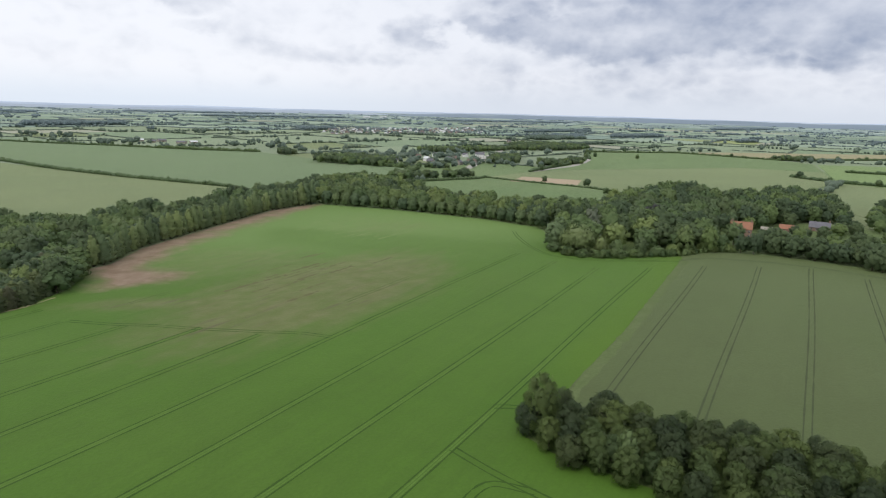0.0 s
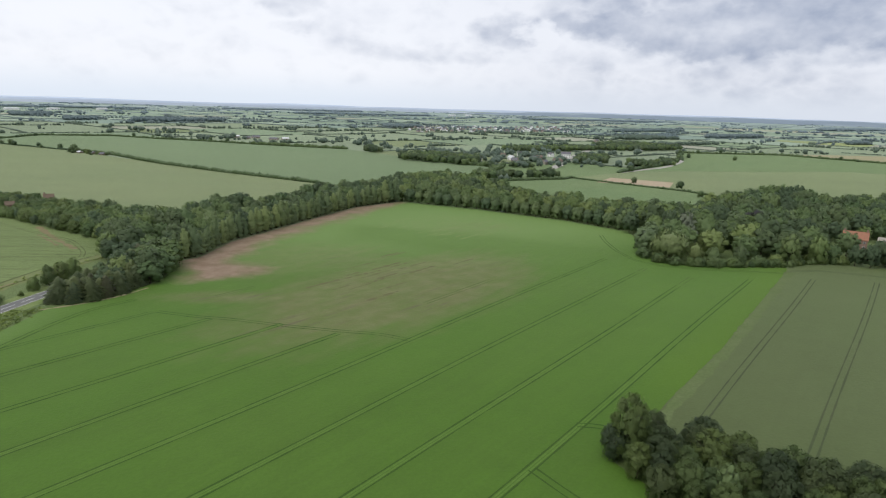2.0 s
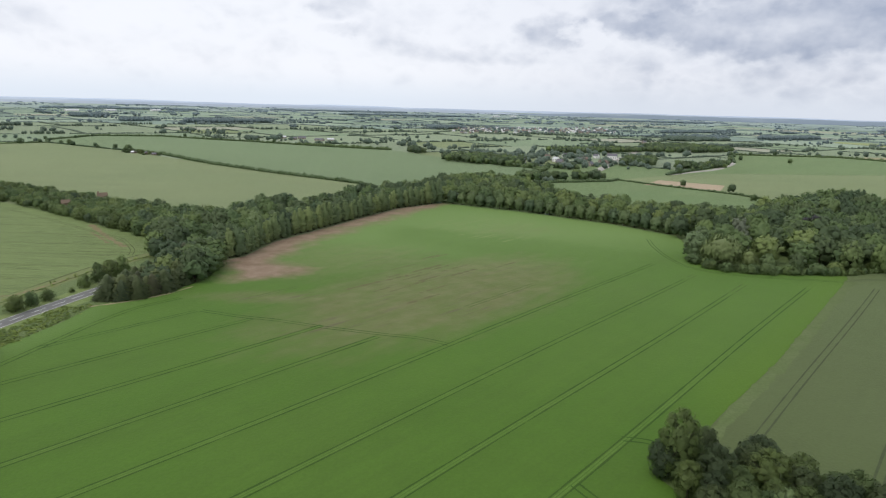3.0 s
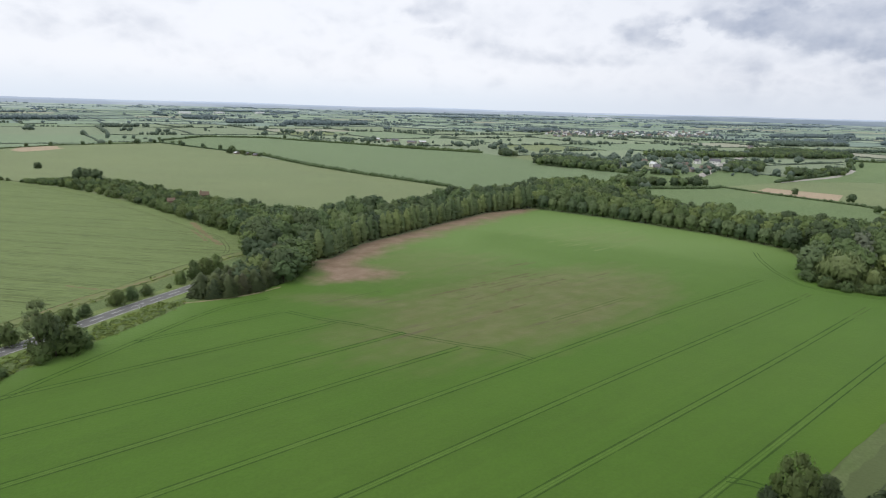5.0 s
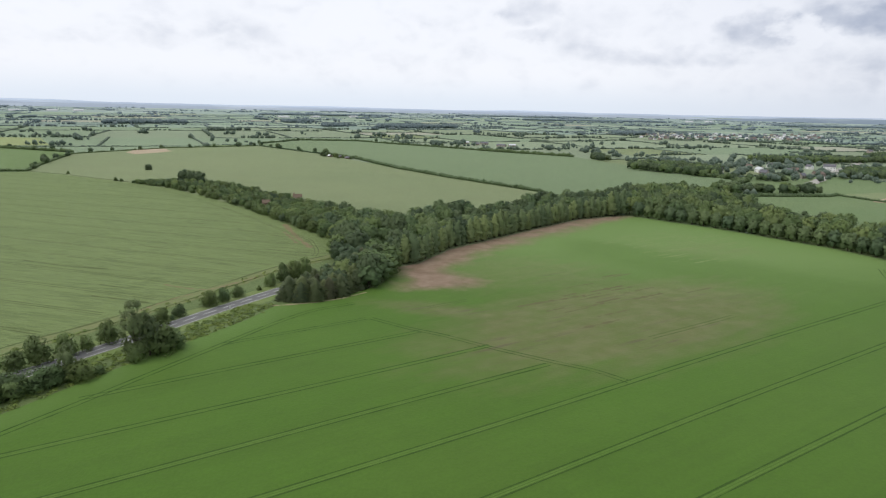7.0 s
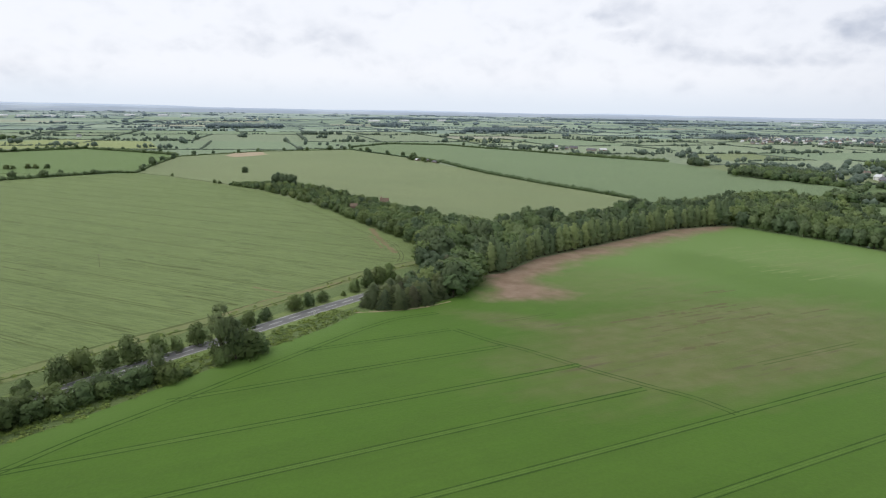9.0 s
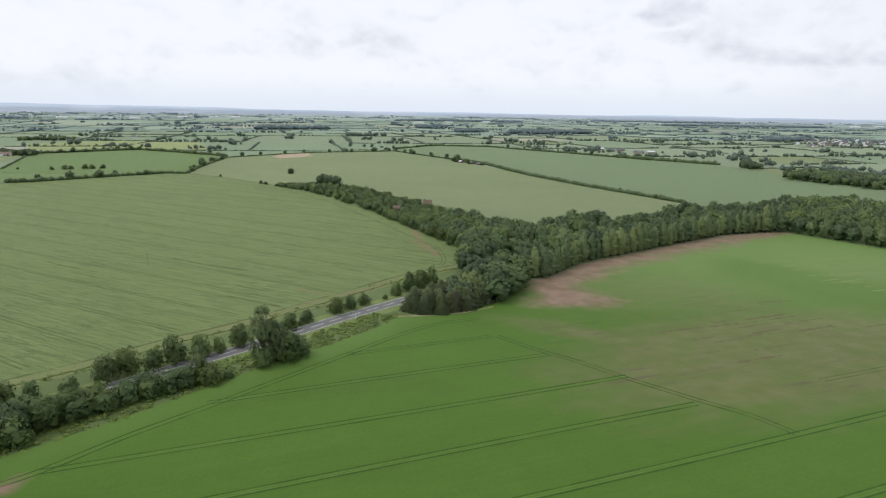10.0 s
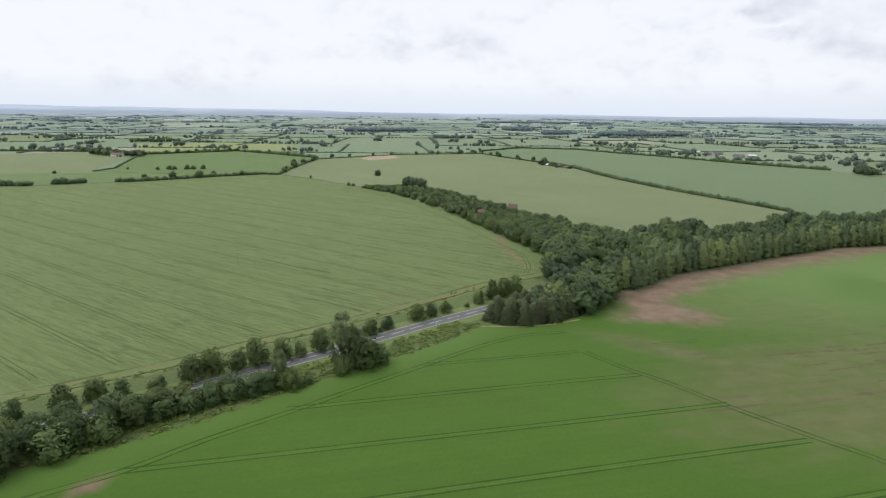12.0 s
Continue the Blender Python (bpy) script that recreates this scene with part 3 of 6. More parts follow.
# ground: one sheet to the skyline
rings = np.concatenate([np.arange(0, 800, 40), np.arange(800, 2000, 80), np.geomspace(2000, 17000, 60)])
SEG = 144
ang = np.arange(SEG) / SEG * 2 * math.pi
gx = EYE_MID[0] + rings[1:, None] * np.cos(ang)
gy = EYE_MID[1] + rings[1:, None] * np.sin(ang)
flat = np.stack([gx.ravel(), gy.ravel(), np.where(rings[1:, None] > 1150, -1.5, 0.0).repeat(SEG, 1).ravel()], -1)
V = pull_to_eye(np.vstack([[EYE_MID[0], EYE_MID[1], 0], flat]))
i, j = np.meshgrid(np.arange(len(rings) - 2), np.arange(SEG), indexing="ij")
a, b = 1 + i * SEG + j, 1 + i * SEG + (j + 1) % SEG
Q = np.stack([a, a + SEG, b + SEG, b], -1).reshape(-1, 4)
T = np.stack([np.zeros(SEG, int), 1 + np.arange(SEG), 1 + (np.arange(SEG) + 1) % SEG], -1)
tagged(new("ground", raw_mesh("ground", V, Q, T, [M["ground"]], smooth=True)), "wide flat farmland of rough green pasture", "ground", kind="structure")


# the big green field, with its bare strip, thin patch, lighter road edge and far end paled by painted haze
def bare_amount(P):
    s = P @ np.array((0.585, 0.811))                        # along the belt
    d = gap(BELT_FRONT[3:], P)
    along_w = np.interp(s, [225, 238, 250, 265, 300, 340, 360, 415, 450, 480], [6, 17, 23, 17, 16, 18, 18, 17, 13, 6])
    strip = np.clip(1.3 - 0.6 * d / along_w, 0, 1) * np.clip((s - 222) / 14, 0, 1)
    spot = np.clip(1.3 - 0.6 * np.hypot((P[:, 0] + 14) / 17, (P[:, 1] - 302 - 0.25 * (P[:, 0] + 14)) / 10), 0, 1)
    gate = np.clip(1.3 - 0.6 * np.hypot((P[:, 0] + 115) / 3.2, (P[:, 1] - 131) / 5), 0, 1)
    keep = np.clip(np.hypot((P[:, 0] + 37) / 9, (P[:, 1] - 312) / 15) - 0.4, 0, 1)
    bridge = np.clip(1.3 - 0.6 * np.hypot((P[:, 0] + 20) / 15, (P[:, 1] - 318) / 14), 0, 1)
    return np.maximum.reduce([strip * keep, spot, gate, bridge])


def thin_amount(P):
    s, o = P @ np.array((0.795, 0.606)), P @ np.array((-0.606, 0.795))        # along and across the drill rows
    patch = np.hypot((s - 207) / 74, (o - 176) / 36)
    tail = np.hypot((P[:, 0] + 8) / 36, (P[:, 1] - 263 + 0.25 * (P[:, 0] + 8)) / 9)
    upper = np.hypot((P[:, 0] - 25) / 50, (P[:, 1] - 325) / 40)
    corner = np.hypot((P[:, 0] - 130) / 45, (P[:, 1] - 395) / 26)
    rim = np.clip(1.35 - np.hypot((P[:, 0] + 14) / 24, (P[:, 1] - 304) / 16), 0, 1)
    return np.maximum.reduce([np.clip(1.9 - 1.2 * patch, 0, 1), np.clip(1.5 - tail, 0, 1) * 0.85, np.clip(1.5 - upper, 0, 1) * 0.62, np.clip(1.4 - corner, 0, 1) * 0.5, rim])


def rich_amount(P):
    return np.clip(1.5 - gap(CROP_LINE, P) / 11, 0, 1) * np.clip((P[:, 0] - 90) / 30, 0, 1)


# lighter road edge, and a paler far end with distance haze painted in
def paled_amount(P):
    return 0.45 * np.clip(1.2 - gap(GREEN_EDGE_ROAD, P) / 12, 0, 1) + np.clip((P[:, 1] - 290) / 90, 0, 1) * np.clip(gap([(70, 382), (99, 366), (130, 338), (165, 316), (192, 306)], P + 5 * np.sin(P[:, ::-1] / 13)) / 34, 0.45, 1)


slab("field_green", GREEN, 0.25, M["green"], 5, "bright green young crop with bare soil patches", {"bare": bare_amount, "thin": thin_amount, "paled": paled_amount, "rich": rich_amount})
slab("field_grey", GREY, 0.55, M["grey"], 0, "dull grey-green standing crop ruled by wheel tracks")
slab("field_left", LEFT, 0.22, M["left"], 0, "pale yellow-green barley with fine drill rows")
slab("field_pale", PALE, 0.50, M["pale"], 0, "pale olive wheat field behind the tree belt")
slab("field_blue", BLUE, 0.45, M["blue"], 0, "blue-green wheat field beyond a long hedge")
slab("field_mid", MIDF, 0.30, M["grass"], 0, "yellowish green meadow behind the far tree belt")
slab("field_bright", [(445, 738), (567, 829), (599, 847), (667, 919), (788, 1090), (991, 1054), (1054, 866), (1036, 782), (900, 660), (823, 745), (648, 745), (538, 752)], 0.46, M["grass"], 0, "fresh green sweep of crop on a gentle rise", base=0.3)
slab("field_wide", BIGR, 0.40, M["pale"], 0, "broad green field beyond the farmhouse wood")
slab("field_stubble", TAN, 0.30, M["tan"], 0, "tan stubble strip among green fields")
slab("field_deep", DEEP, 0.30, M["deep"], 0, "deep green field with two lines of bushes")
slab("field_over", OVERR, 0.30, M["lime"], 0, "light green field past a hedge")
slab("field_near_farm", [(520, 340), (600, 322), (740, 385), (800, 430), (785, 490), (764, 540), (676, 496), (600, 452)], 0.32, M["pale"], 0, "pale green field behind the farm trees")
slab("field_strip", [(-764, 528), (-673, 602), (-640, 615), (-535, 634), (-558, 566), (-568, 548), (-610, 488), (-649, 455)], 0.36, M["strip"], 0, "light green strip of crop below a darker field", base=0.2)
slab("field_straw", [(-955, 893), (-859, 990), (-723, 1052), (-870, 1235), (-1069, 1218), (-1122, 1041)], 0.40, M["straw"], 0, "yellowing barley field beyond a hedge")
slab("field_fresh", [(1536, 1670), (1557, 1372), (1888, 1605), (1781, 1859)], 0.40, M["straw"], 0, "pale yellow-green field before a wood")
slab("field_side", SIDE_L, 0.30, M["pale"], 0, "grazed green field edged by hedges")
slab("field_patch", [(354, 634), (395, 676), (445, 626), (411, 585), (390, 610)], 0.46, M["fallow"], 0, "bare reddish earth patch beside a hedge", base=0.3)
slab("field_bald", [(-531, 946), (-551, 1010), (-538, 1028), (-515, 1040), (-500, 1012), (-484, 998), (-490, 960), (-503, 925)], 0.54, M["fallow"], 0, "bare earth patch in a wheat field", base=0.4)

# wheel tracks: flat strips, their dark colour holding earth and the shade of sunken ruts
U, NRM = np.array((0.795, 0.606)), np.array((-0.606, 0.795))


def straight(off, s0, s1, step=4.0):
    s = np.arange(s0, s1, step)
    return s[:, None] * U + (off + 0.35 * np.sin(s / 37 + off))[:, None] * NRM


def tracks(name, lines, z, mat, label, gauge=1.95, width=0.55):
    pieces = []
    for line in lines:
        P = np.asarray(line, float)
        W = np.gradient(P, axis=0)
        W /= np.hypot(*W.T)[:, None]
        side = np.stack([-W[:, 1], W[:, 0]], -1)
        for k in (-0.5, 0.5):
            V, Q = ribbon_arrays(P + side * gauge * k, width, z + rng.uniform(0, 0.01), rng, 0.22)
            pieces.append((V, Q, None))
    V, Q, T = gather(pieces)
    return tagged(new(name, raw_mesh(name, V, Q, T, [mat])), label, "wheel tracks", kind="stuff")


HEADLAND = smooth_line([(-140, 90), (-120, 126), (-113, 137), (-107, 155), (-98, 174), (-89.5, 194), (-79, 218), (-69, 241), (-60, 257), (-46, 268)], 3.0, 3)
CROSS = smooth_line([(-36, 251), (-21, 242), (-9, 237), (8, 227), (27, 217.5), (39, 212.5), (48, 205)], 3.0, 1)
HEAD_WOOD = smooth_line([(207, 362), (200, 345), (193, 320), (190, 296), (199, 281), (215, 272), (246, 262), (256, 255)], 3.0, 3)
tracks("wheel_tracks", [straight(64, -60, 335), straight(86.5, -60, 300), straight(110, -70, 310), straight(133.8, -80, 327), straight(155.5, -45, 153),
                        straight(177.6, -7, 146), straight(200.5, 28, 133), straight(222.3, 70, 124), HEADLAND, CROSS, HEAD_WOOD,
                        smooth_line([(57, 123), (61, 111), (66, 100), (80, 70)], 3.0, 2), smooth_line([(76, 139), (82, 137), (86, 131)], 2.0, 2),
                        smooth_line([(40, 92), (53, 105), (59, 108), (66, 101)], 2.0, 2)],
       0.27, M["rut"], "paired dark wheel tracks pressed through green crop", width=0.44)
tracks("wheel_tracks", [straight(155.5, 198, 250), straight(222.3, 148, 172), straight(110, 310, 322), straight(86.5, 300, 318)], 0.266, M["rut_faint"], "faint wheel tracks fading out in thin crop", width=0.36)
# flat light ribbons painted in for the lit edges of sunken ruts
tracks("wheel_tracks", [straight(64, -60, 335), straight(86.5, -60, 300), straight(110, -70, 310), straight(133.8, -80, 327), straight(155.5, -45, 153), straight(177.6, -7, 146), straight(200.5, 28, 133), HEADLAND],
       0.262, M["rut_mid"], "painted light strip between sunken wheel tracks", gauge=0.7, width=0.4)
streak_rng = np.random.default_rng(77)
streaks = []
for off in np.arange(214, 288, 3.4):
    for k in range(2 if off < 232 else 4):
        s0 = streak_rng.uniform(300, 372)
        P = straight(off + streak_rng.normal(0, 0.8), s0, s0 + streak_rng.uniform(6, 26), 2.0)
        V, Q = ribbon_arrays(P, streak_rng.uniform(0.4, 0.95), 0.268 + 0.002 * k, rng, 0.45)
        streaks.append((V, Q, None))
tagged(new("crop_streaks", raw_mesh("crop_streaks", *gather(streaks), [M["streak"]])), "pale broken streaks in the young crop", "streaks", kind="stuff")
scars = []
for k in range(22):
    s0, off = streak_rng.normal(214, 18), streak_rng.normal(200, 13)
    V, Q = ribbon_arrays(straight(off, s0, s0 + streak_rng.uniform(8, 22), 1.6), streak_rng.uniform(0.5, 1.3), 0.262 + 0.0002 * k, rng, 0.6)
    scars.append((V, Q, None))
tagged(new("soil_streaks", raw_mesh("soil_streaks", *gather(scars), [M["scar"]])), "brown streaks of washed soil in thin crop", "streaks", kind="stuff")
HEAD_GREY = smooth_line([(253, 261), (274, 260), (297, 243), (315, 222), (326, 198), (334, 150)], 3.0, 3)
tracks("wheel_tracks", [straight(40.3, 165, 356), straight(15.3, 160, 372), straight(-8.8, 165, 384), straight(-33, 180, 375), HEAD_GREY],
       0.57, M["rut_dark"], "paired dark wheel tracks in grey-green crop", width=0.46)

# pale worn margin at the foot of the conifers
V, Q = ribbon_arrays(smooth_line([(-77, 260), (-70, 263), (-62, 266.5), (-52, 274), (-44, 284)], 2.0, 2), 0.9, 0.28, rng, 0.3)
tagged(new("trim_margin", raw_mesh("trim_margin", V, Q, None, [M["tan"]])), "pale worn grass margin below conifers", "margin", kind="structure")
UL, NL = np.array((0.975, -0.222)), np.array((0.222, 0.975))
left_lines = []
for k in range(0, 30):
    off = 118 + 22.0 * k
    s = np.arange(-760, 60, 4.0)
    P = s[:, None] * UL + (off + 1.2 * np.sin(s / 60 + k))[:, None] * NL
    ok = inside(LEFT, P) & (gap(LEFT + LEFT[:1], P) > 9)
    if ok.sum() > 4:
        idx = np.nonzero(ok)[0]
        for run in np.split(idx, np.nonzero(np.diff(idx) > 1)[0] + 1):
            if len(run) > 4:
                left_lines.append(P[run])


def inset(line, d):
    P = smooth_line(line, 4.0, 4)
    W = np.gradient(P, axis=0)
    W /= np.hypot(*W.T)[:, None]
    return P + np.stack([-W[:, 1], W[:, 0]], -1) * d


# paler margins where a field meets its neighbour or the trees
for line, d, w, z, mt, lab in ((CROP_LINE[1:], 1.9, 3.4, 0.557, "margin", "pale grassy margin between two crops"), (FAR_FRONT[:4], -2.2, 1.3, 0.262, "margin_pale", "thin pale grass margin at the foot of trees"), (HEDGEWOOD_FRONT[:4], -3.0, 3.6, 0.558, "margin", "paler grassy headland below dark trees")):
    V, Q = ribbon_arrays(inset(line, d)[1:-1], w, z, rng, 0.28)
    tagged(new("trim_margin", raw_mesh("trim_margin", V, Q, None, [M[mt]])), lab, "margin", kind="structure")
left_lines.append(inset(BRANCH_FRONT, 11.0))
V, Q = ribbon_arrays(inset(LEFT_EDGE_ROAD[2:], 0.2), 4.6, 0.045, rng, 0.22)
V2, Q2 = ribbon_arrays(inset(LEFT_EDGE_ROAD[2:], 2.6), 4.4, 0.226, rng, 0.18)
V, Q, T = gather([(V, Q, None), (V2, Q2, None)])
tagged(new("trim_margin", raw_mesh("trim_margin", V, Q, T, [M["dry"]])), "dry pale grass strip between barley and road", "margin", kind="structure")
edge_run = inset(LEFT_EDGE_ROAD[2:], 5.6)
V, Q = ribbon_arrays(edge_run, 0.95, 0.235, rng, 0.5)
tagged(new("trim_margin", raw_mesh("trim_margin", V, Q, None, [M["rut_left"]])), "dark ragged strip along the barley edge", "margin", kind="structure")
bold = []
for k in range(26):
    s0, off = streak_rng.uniform(-330, -60), streak_rng.uniform(190, 400)
    u = np.arange(s0, s0 + streak_rng.uniform(14, 60), 2.0)
    P = u[:, None] * UL + (off + 0.5 * np.sin(u / 9 + k) + 0.8 * np.sin(u / 23 + 2 * k))[:, None] * NL
    P = P[inside(LEFT, P) & (gap(LEFT + LEFT[:1], P) > 8)]
    if len(P) > 4:
        V, Q = ribbon_arrays(P, streak_rng.uniform(0.4, 0.8), 0.242 + 0.0003 * k, rng, 0.5)
        bold.append((V, Q, None))
tagged(new("crop_streaks", raw_mesh("crop_streaks", *gather(bold), [M["rut_left"]])), "dark uneven furrows in the ripening barley", "streaks", kind="stuff")
tracks("wheel_tracks", left_lines, 0.24, M["rut_left"], "faint paired wheel tracks in pale barley", width=0.42)

# worn earth where machines turn at the barley's edge
worn = []
for line, w in (([(-126, 430), (-116, 410), (-107, 393), (-98, 377), (-90, 364)], 2.6), ([(-118, 404), (-109, 389), (-101, 374)], 1.6), ([(-131, 283), (-124, 280.5), (-118, 278.5), (-110, 277.8), (-106, 283), (-102, 291), (-97, 301)], 1.0), ([(-124, 243), (-121, 254), (-117, 266), (-113, 272)], 0.8)):
    V, Q = ribbon_arrays(smooth_line(line, 1.6, 1), w, 0.236, rng, 0.55)
    worn.append((V, Q, None))
tagged(new("worn_earth", raw_mesh("worn_earth", *gather(worn), [M["worn"]])), "broken streaks of bare earth at the barley edge", "bare earth", kind="stuff")

# ---------------------------------------------------------------- road
road_pieces = {}
for nm, w, z, mt, wob in (("verge", 15.5, 0.02, "verge", 0.05), ("road", 6.9, 0.06, "asphalt", 0.0)):
    V, Q = ribbon_arrays(ROAD, w, z, rng, wob)
    lo = V.copy()
    lo[:, 2] = -0.05
    n = len(ROAD)
    k = np.arange(n - 1)
    sides = np.concatenate([np.stack([k, k + 1, k + 1 + 2 * n, k + 2 * n], -1), np.stack([k + n + 1, k + n, k + 3 * n, k + 3 * n + 1], -1)])
    road_pieces[nm] = new(nm, raw_mesh(nm, np.vstack([V, lo]), np.vstack([Q, sides]), None, [M[mt]]))
tagged(road_pieces["verge"], "rough grass verge along a country road", "verge", kind="structure")
tagged(road_pieces["road"], "grey two-lane country road with white markings", "road", kind="structure")
W = np.gradient(ROAD, axis=0)
W /= np.hypot(*W.T)[:, None]
SIDE = np.stack([-W[:, 1], W[:, 0]], -1)
for k in (-1, 1):
    V, Q = ribbon_arrays(ROAD + SIDE * 3.05 * k, 0.24, 0.068, rng, 0.1)
    part("edge_line", raw_mesh("edge_line", V, Q, None, [M["paint"]]), road_pieces["road"], "white painted edge line")
fine_road = smooth_line(ROAD, 1.0, 2)
dash_step = 9
for k in range(40, len(fine_road) - 40, dash_step):
    seg = fine_road[k:k + 7]
    V, Q = ribbon_arrays(seg, 0.30, 0.07, rng, 0.06)
    part("centre_dash", raw_mesh("centre_dash", V, Q, None, [M["paint"]]), road_pieces["road"])


# ---------------------------------------------------------------- trees
def lump(rg, c, r):
    V, T = ICO1
    V = V * (1 + 0.10 * rg.standard_normal((len(V), 1))) * np.asarray(r)
    return V + c, None, T


def cards(rg, c, r, n, size, droop=0.0, up=0.35, long=1.25, tilt=0.55):
    """Leaf clumps scattered over a lump's skin, as small bent diamonds."""
    d = rg.standard_normal((n, 3))
    d[:, 2] = d[:, 2] + up
    d /= np.linalg.norm(d, axis=1)[:, None]
    p = c + d * np.asarray(r) * rg.uniform(0.78, 1.12, (n, 1))
    nrm = d + tilt * rg.standard_normal((n, 3))
    nrm /= np.linalg.norm(nrm, axis=1)[:, None]
    t = np.cross(nrm, rg.standard_normal((n, 3)))
    if droop:
        t = t * (1 - droop) + np.array((0, 0, -1.0)) * droop + 0.4 * droop * d
    t /= np.linalg.norm(t, axis=1)[:, None]
    b = np.cross(nrm, t)
    s = size * rg.uniform(0.55, 1.3, (n, 1))
    bend = nrm * s * rg.uniform(-0.35, 0.1, (n, 1))
    V = np.stack([p + t * s * long, p + b * s * 0.56 + bend, p - t * s * long * rg.uniform(0.6, 1, (n, 1)), p - b * s * 0.56 + bend * 0.5], 1).reshape(-1, 3)
    return V, np.arange(4 * n).reshape(n, 4), None


def dressed(rg, ps, spots, mid, radii, floor=0.05):
    """Joins a crown's pieces; shading normals are overridden outward from bough and crown, for soft dome shading."""
    V, Q, T = gather(ps)
    C, R = np.array([s[0] for s in spots]), np.array([s[1] for s in spots])
    d = (V[:, None] - C) / R
    k = np.argmin(np.einsum("ijk,ijk->ij", d, d), 1)
    own = d[np.arange(len(V)), k] / R[k]
    body = (V - mid) / np.square(radii)
    unit = lambda a: a / np.maximum(np.linalg.norm(a, axis=1), 1e-6)[:, None]
    N = unit(unit(own) * 0.34 + unit(body) * 1.0 + (0, 0, 0.08) + rg.normal(0, 0.15, V.shape))
    V[:, 2] = np.maximum(V[:, 2], floor)
    return V, Q, T, N


def crown_broad(rg, h, r, n=17, leaves=54, size=0.5, low=0.16, skirt=5):
    """A domed crown: one large body, many small boughs on its skin and a low skirt."""
    ps = []
    mid = h * (0.50 + low * 0.4)
    half = h - mid
    lean = rg.normal(0, 0.05, 2) * r
    spots = [(np.array((*lean, mid)), np.array((r * 0.84, r * 0.84, half * 0.90)), 2.6)]
    for k in range(n):
        a = k * 2.4 + rg.uniform(-0.5, 0.5)
        e = 0.98 - 1.45 * (k + 0.5) / n + rg.uniform(-0.12, 0.12)
        q = math.sqrt(max(0.05, 1 - e * e))
        f = rg.uniform(0.17, 0.29)
        out = rg.uniform(0.66, 0.80)
        spots.append((np.array((lean[0] + math.cos(a) * r * out * q, lean[1] + math.sin(a) * r * out * q, mid + e * half * 0.80)), np.array((r * f, r * f, r * f * rg.uniform(0.85, 1.05))), 0.42))
    for k in range(skirt):
        a = k * 6.28 / skirt + rg.uniform(-0.4, 0.4)
        f = rg.uniform(0.32, 0.46)
        spots.append((np.array((math.cos(a) * r * 0.54, math.sin(a) * r * 0.54, h * (0.10 + low * 0.6) + r * 0.15)), np.array((r * f, r * f, h * 0.17)), 0.65))
    for c, rr, w in spots:
        ps.append(lump(rg, c, rr * (0.79 if size > 0.4 else 0.56)))
        ps.append(cards(rg, c, rr, int(leaves * w), size * (1.0 if w > 0.5 else 0.85), tilt=0.40 if size > 0.4 else 0.32))
    return dressed(rg, ps, spots, (0, 0, mid - half * 0.25), (r, r, half))


def crown_poplar(rg, h, r):
    """A narrow crown, widest below the middle, drawn out to a point."""
    ps, spots = [], []
    for k in range(10):
        f = (k + 0.5) / 10
        w = r * min(1.0, 0.6 + f * 1.3) * (1 - f) ** 0.5 * 1.2
        c = np.array((rg.normal(0, 0.12) * r, rg.normal(0, 0.12) * r, h * (0.08 + 0.86 * f)))
        rr = np.array((w, w, h * 0.085))
        spots.append((c, rr))
        ps += [lump(rg, c, rr * 0.82), cards(rg, c, rr, int(24 + 40 * w / r), 0.5, droop=-0.3, up=0.3, tilt=0.4)]
    return dressed(rg, ps, spots, (0, 0, h * 0.42), (r, r, h * 0.62))


def crown_willow(rg, h, r):
    ps, spots = [], []
    cs = [(0, 0, h * 0.66, 0.72)] + [(math.cos(a) * r * 0.5, math.sin(a) * r * 0.5, h * rg.uniform(0.34, 0.55), 0.55) for a in np.arange(8) * 0.785]
    for x, y, z, f in cs:
        rr = np.array((r * f * 0.95, r * f * 0.95, h * 0.32))
        spots.append((np.array((x, y, z)), rr))
        ps += [lump(rg, np.array((x, y, z)), rr * 0.66), cards(rg, np.array((x, y, z)), rr, 150, 0.55, droop=0.75, up=0.2, long=1.7, tilt=0.3)]
    return dressed(rg, ps, spots, (0, 0, h * 0.5), (r, r, h * 0.5))


def crown_conifer(rg, h, r):
    ps, spots = [], []
    n = 11
    for k in range(n):
        f = k / n
        w = r * (1 - f ** 1.9) ** 0.85 + 0.25
        z = h * (0.06 + 0.90 * f)
        m = int(20 + 44 * (1 - f * f))
        a = rg.uniform(0, 2 * math.pi, m)
        q = rg.uniform(0.45, 1.05, m) * w
        p = np.stack([np.cos(a) * q, np.sin(a) * q, z - 0.16 * q + rg.normal(0, 0.15, m)], -1)
        out = np.stack([np.cos(a), np.sin(a), np.full(m, -0.32)], -1)
        wide = np.stack([-np.sin(a), np.cos(a), rg.normal(0, 0.3, m)], -1)
        s = rg.uniform(0.6, 1.2, (m, 1)) * (0.45 + 0.5 * (1 - f))
        V = np.stack([p + out * s * 1.25, p + wide * s * 0.55 - np.array((0, 0, 0.12)), p - out * s * 0.9, p - wide * s * 0.55 - np.array((0, 0, 0.12))], 1).reshape(-1, 3)
        ps.append((V, np.arange(4 * m).reshape(m, 4), None))
        ps.append(lump(rg, np.array((0, 0, z)), np.array((w * 0.66, w * 0.66, h / n * 0.9))))
        spots.append((np.array((0, 0, z)), np.array((w, w, h / n))))
    return dressed(rg, ps, spots, (0, 0, h * 0.3), (r, r, h * 0.6))


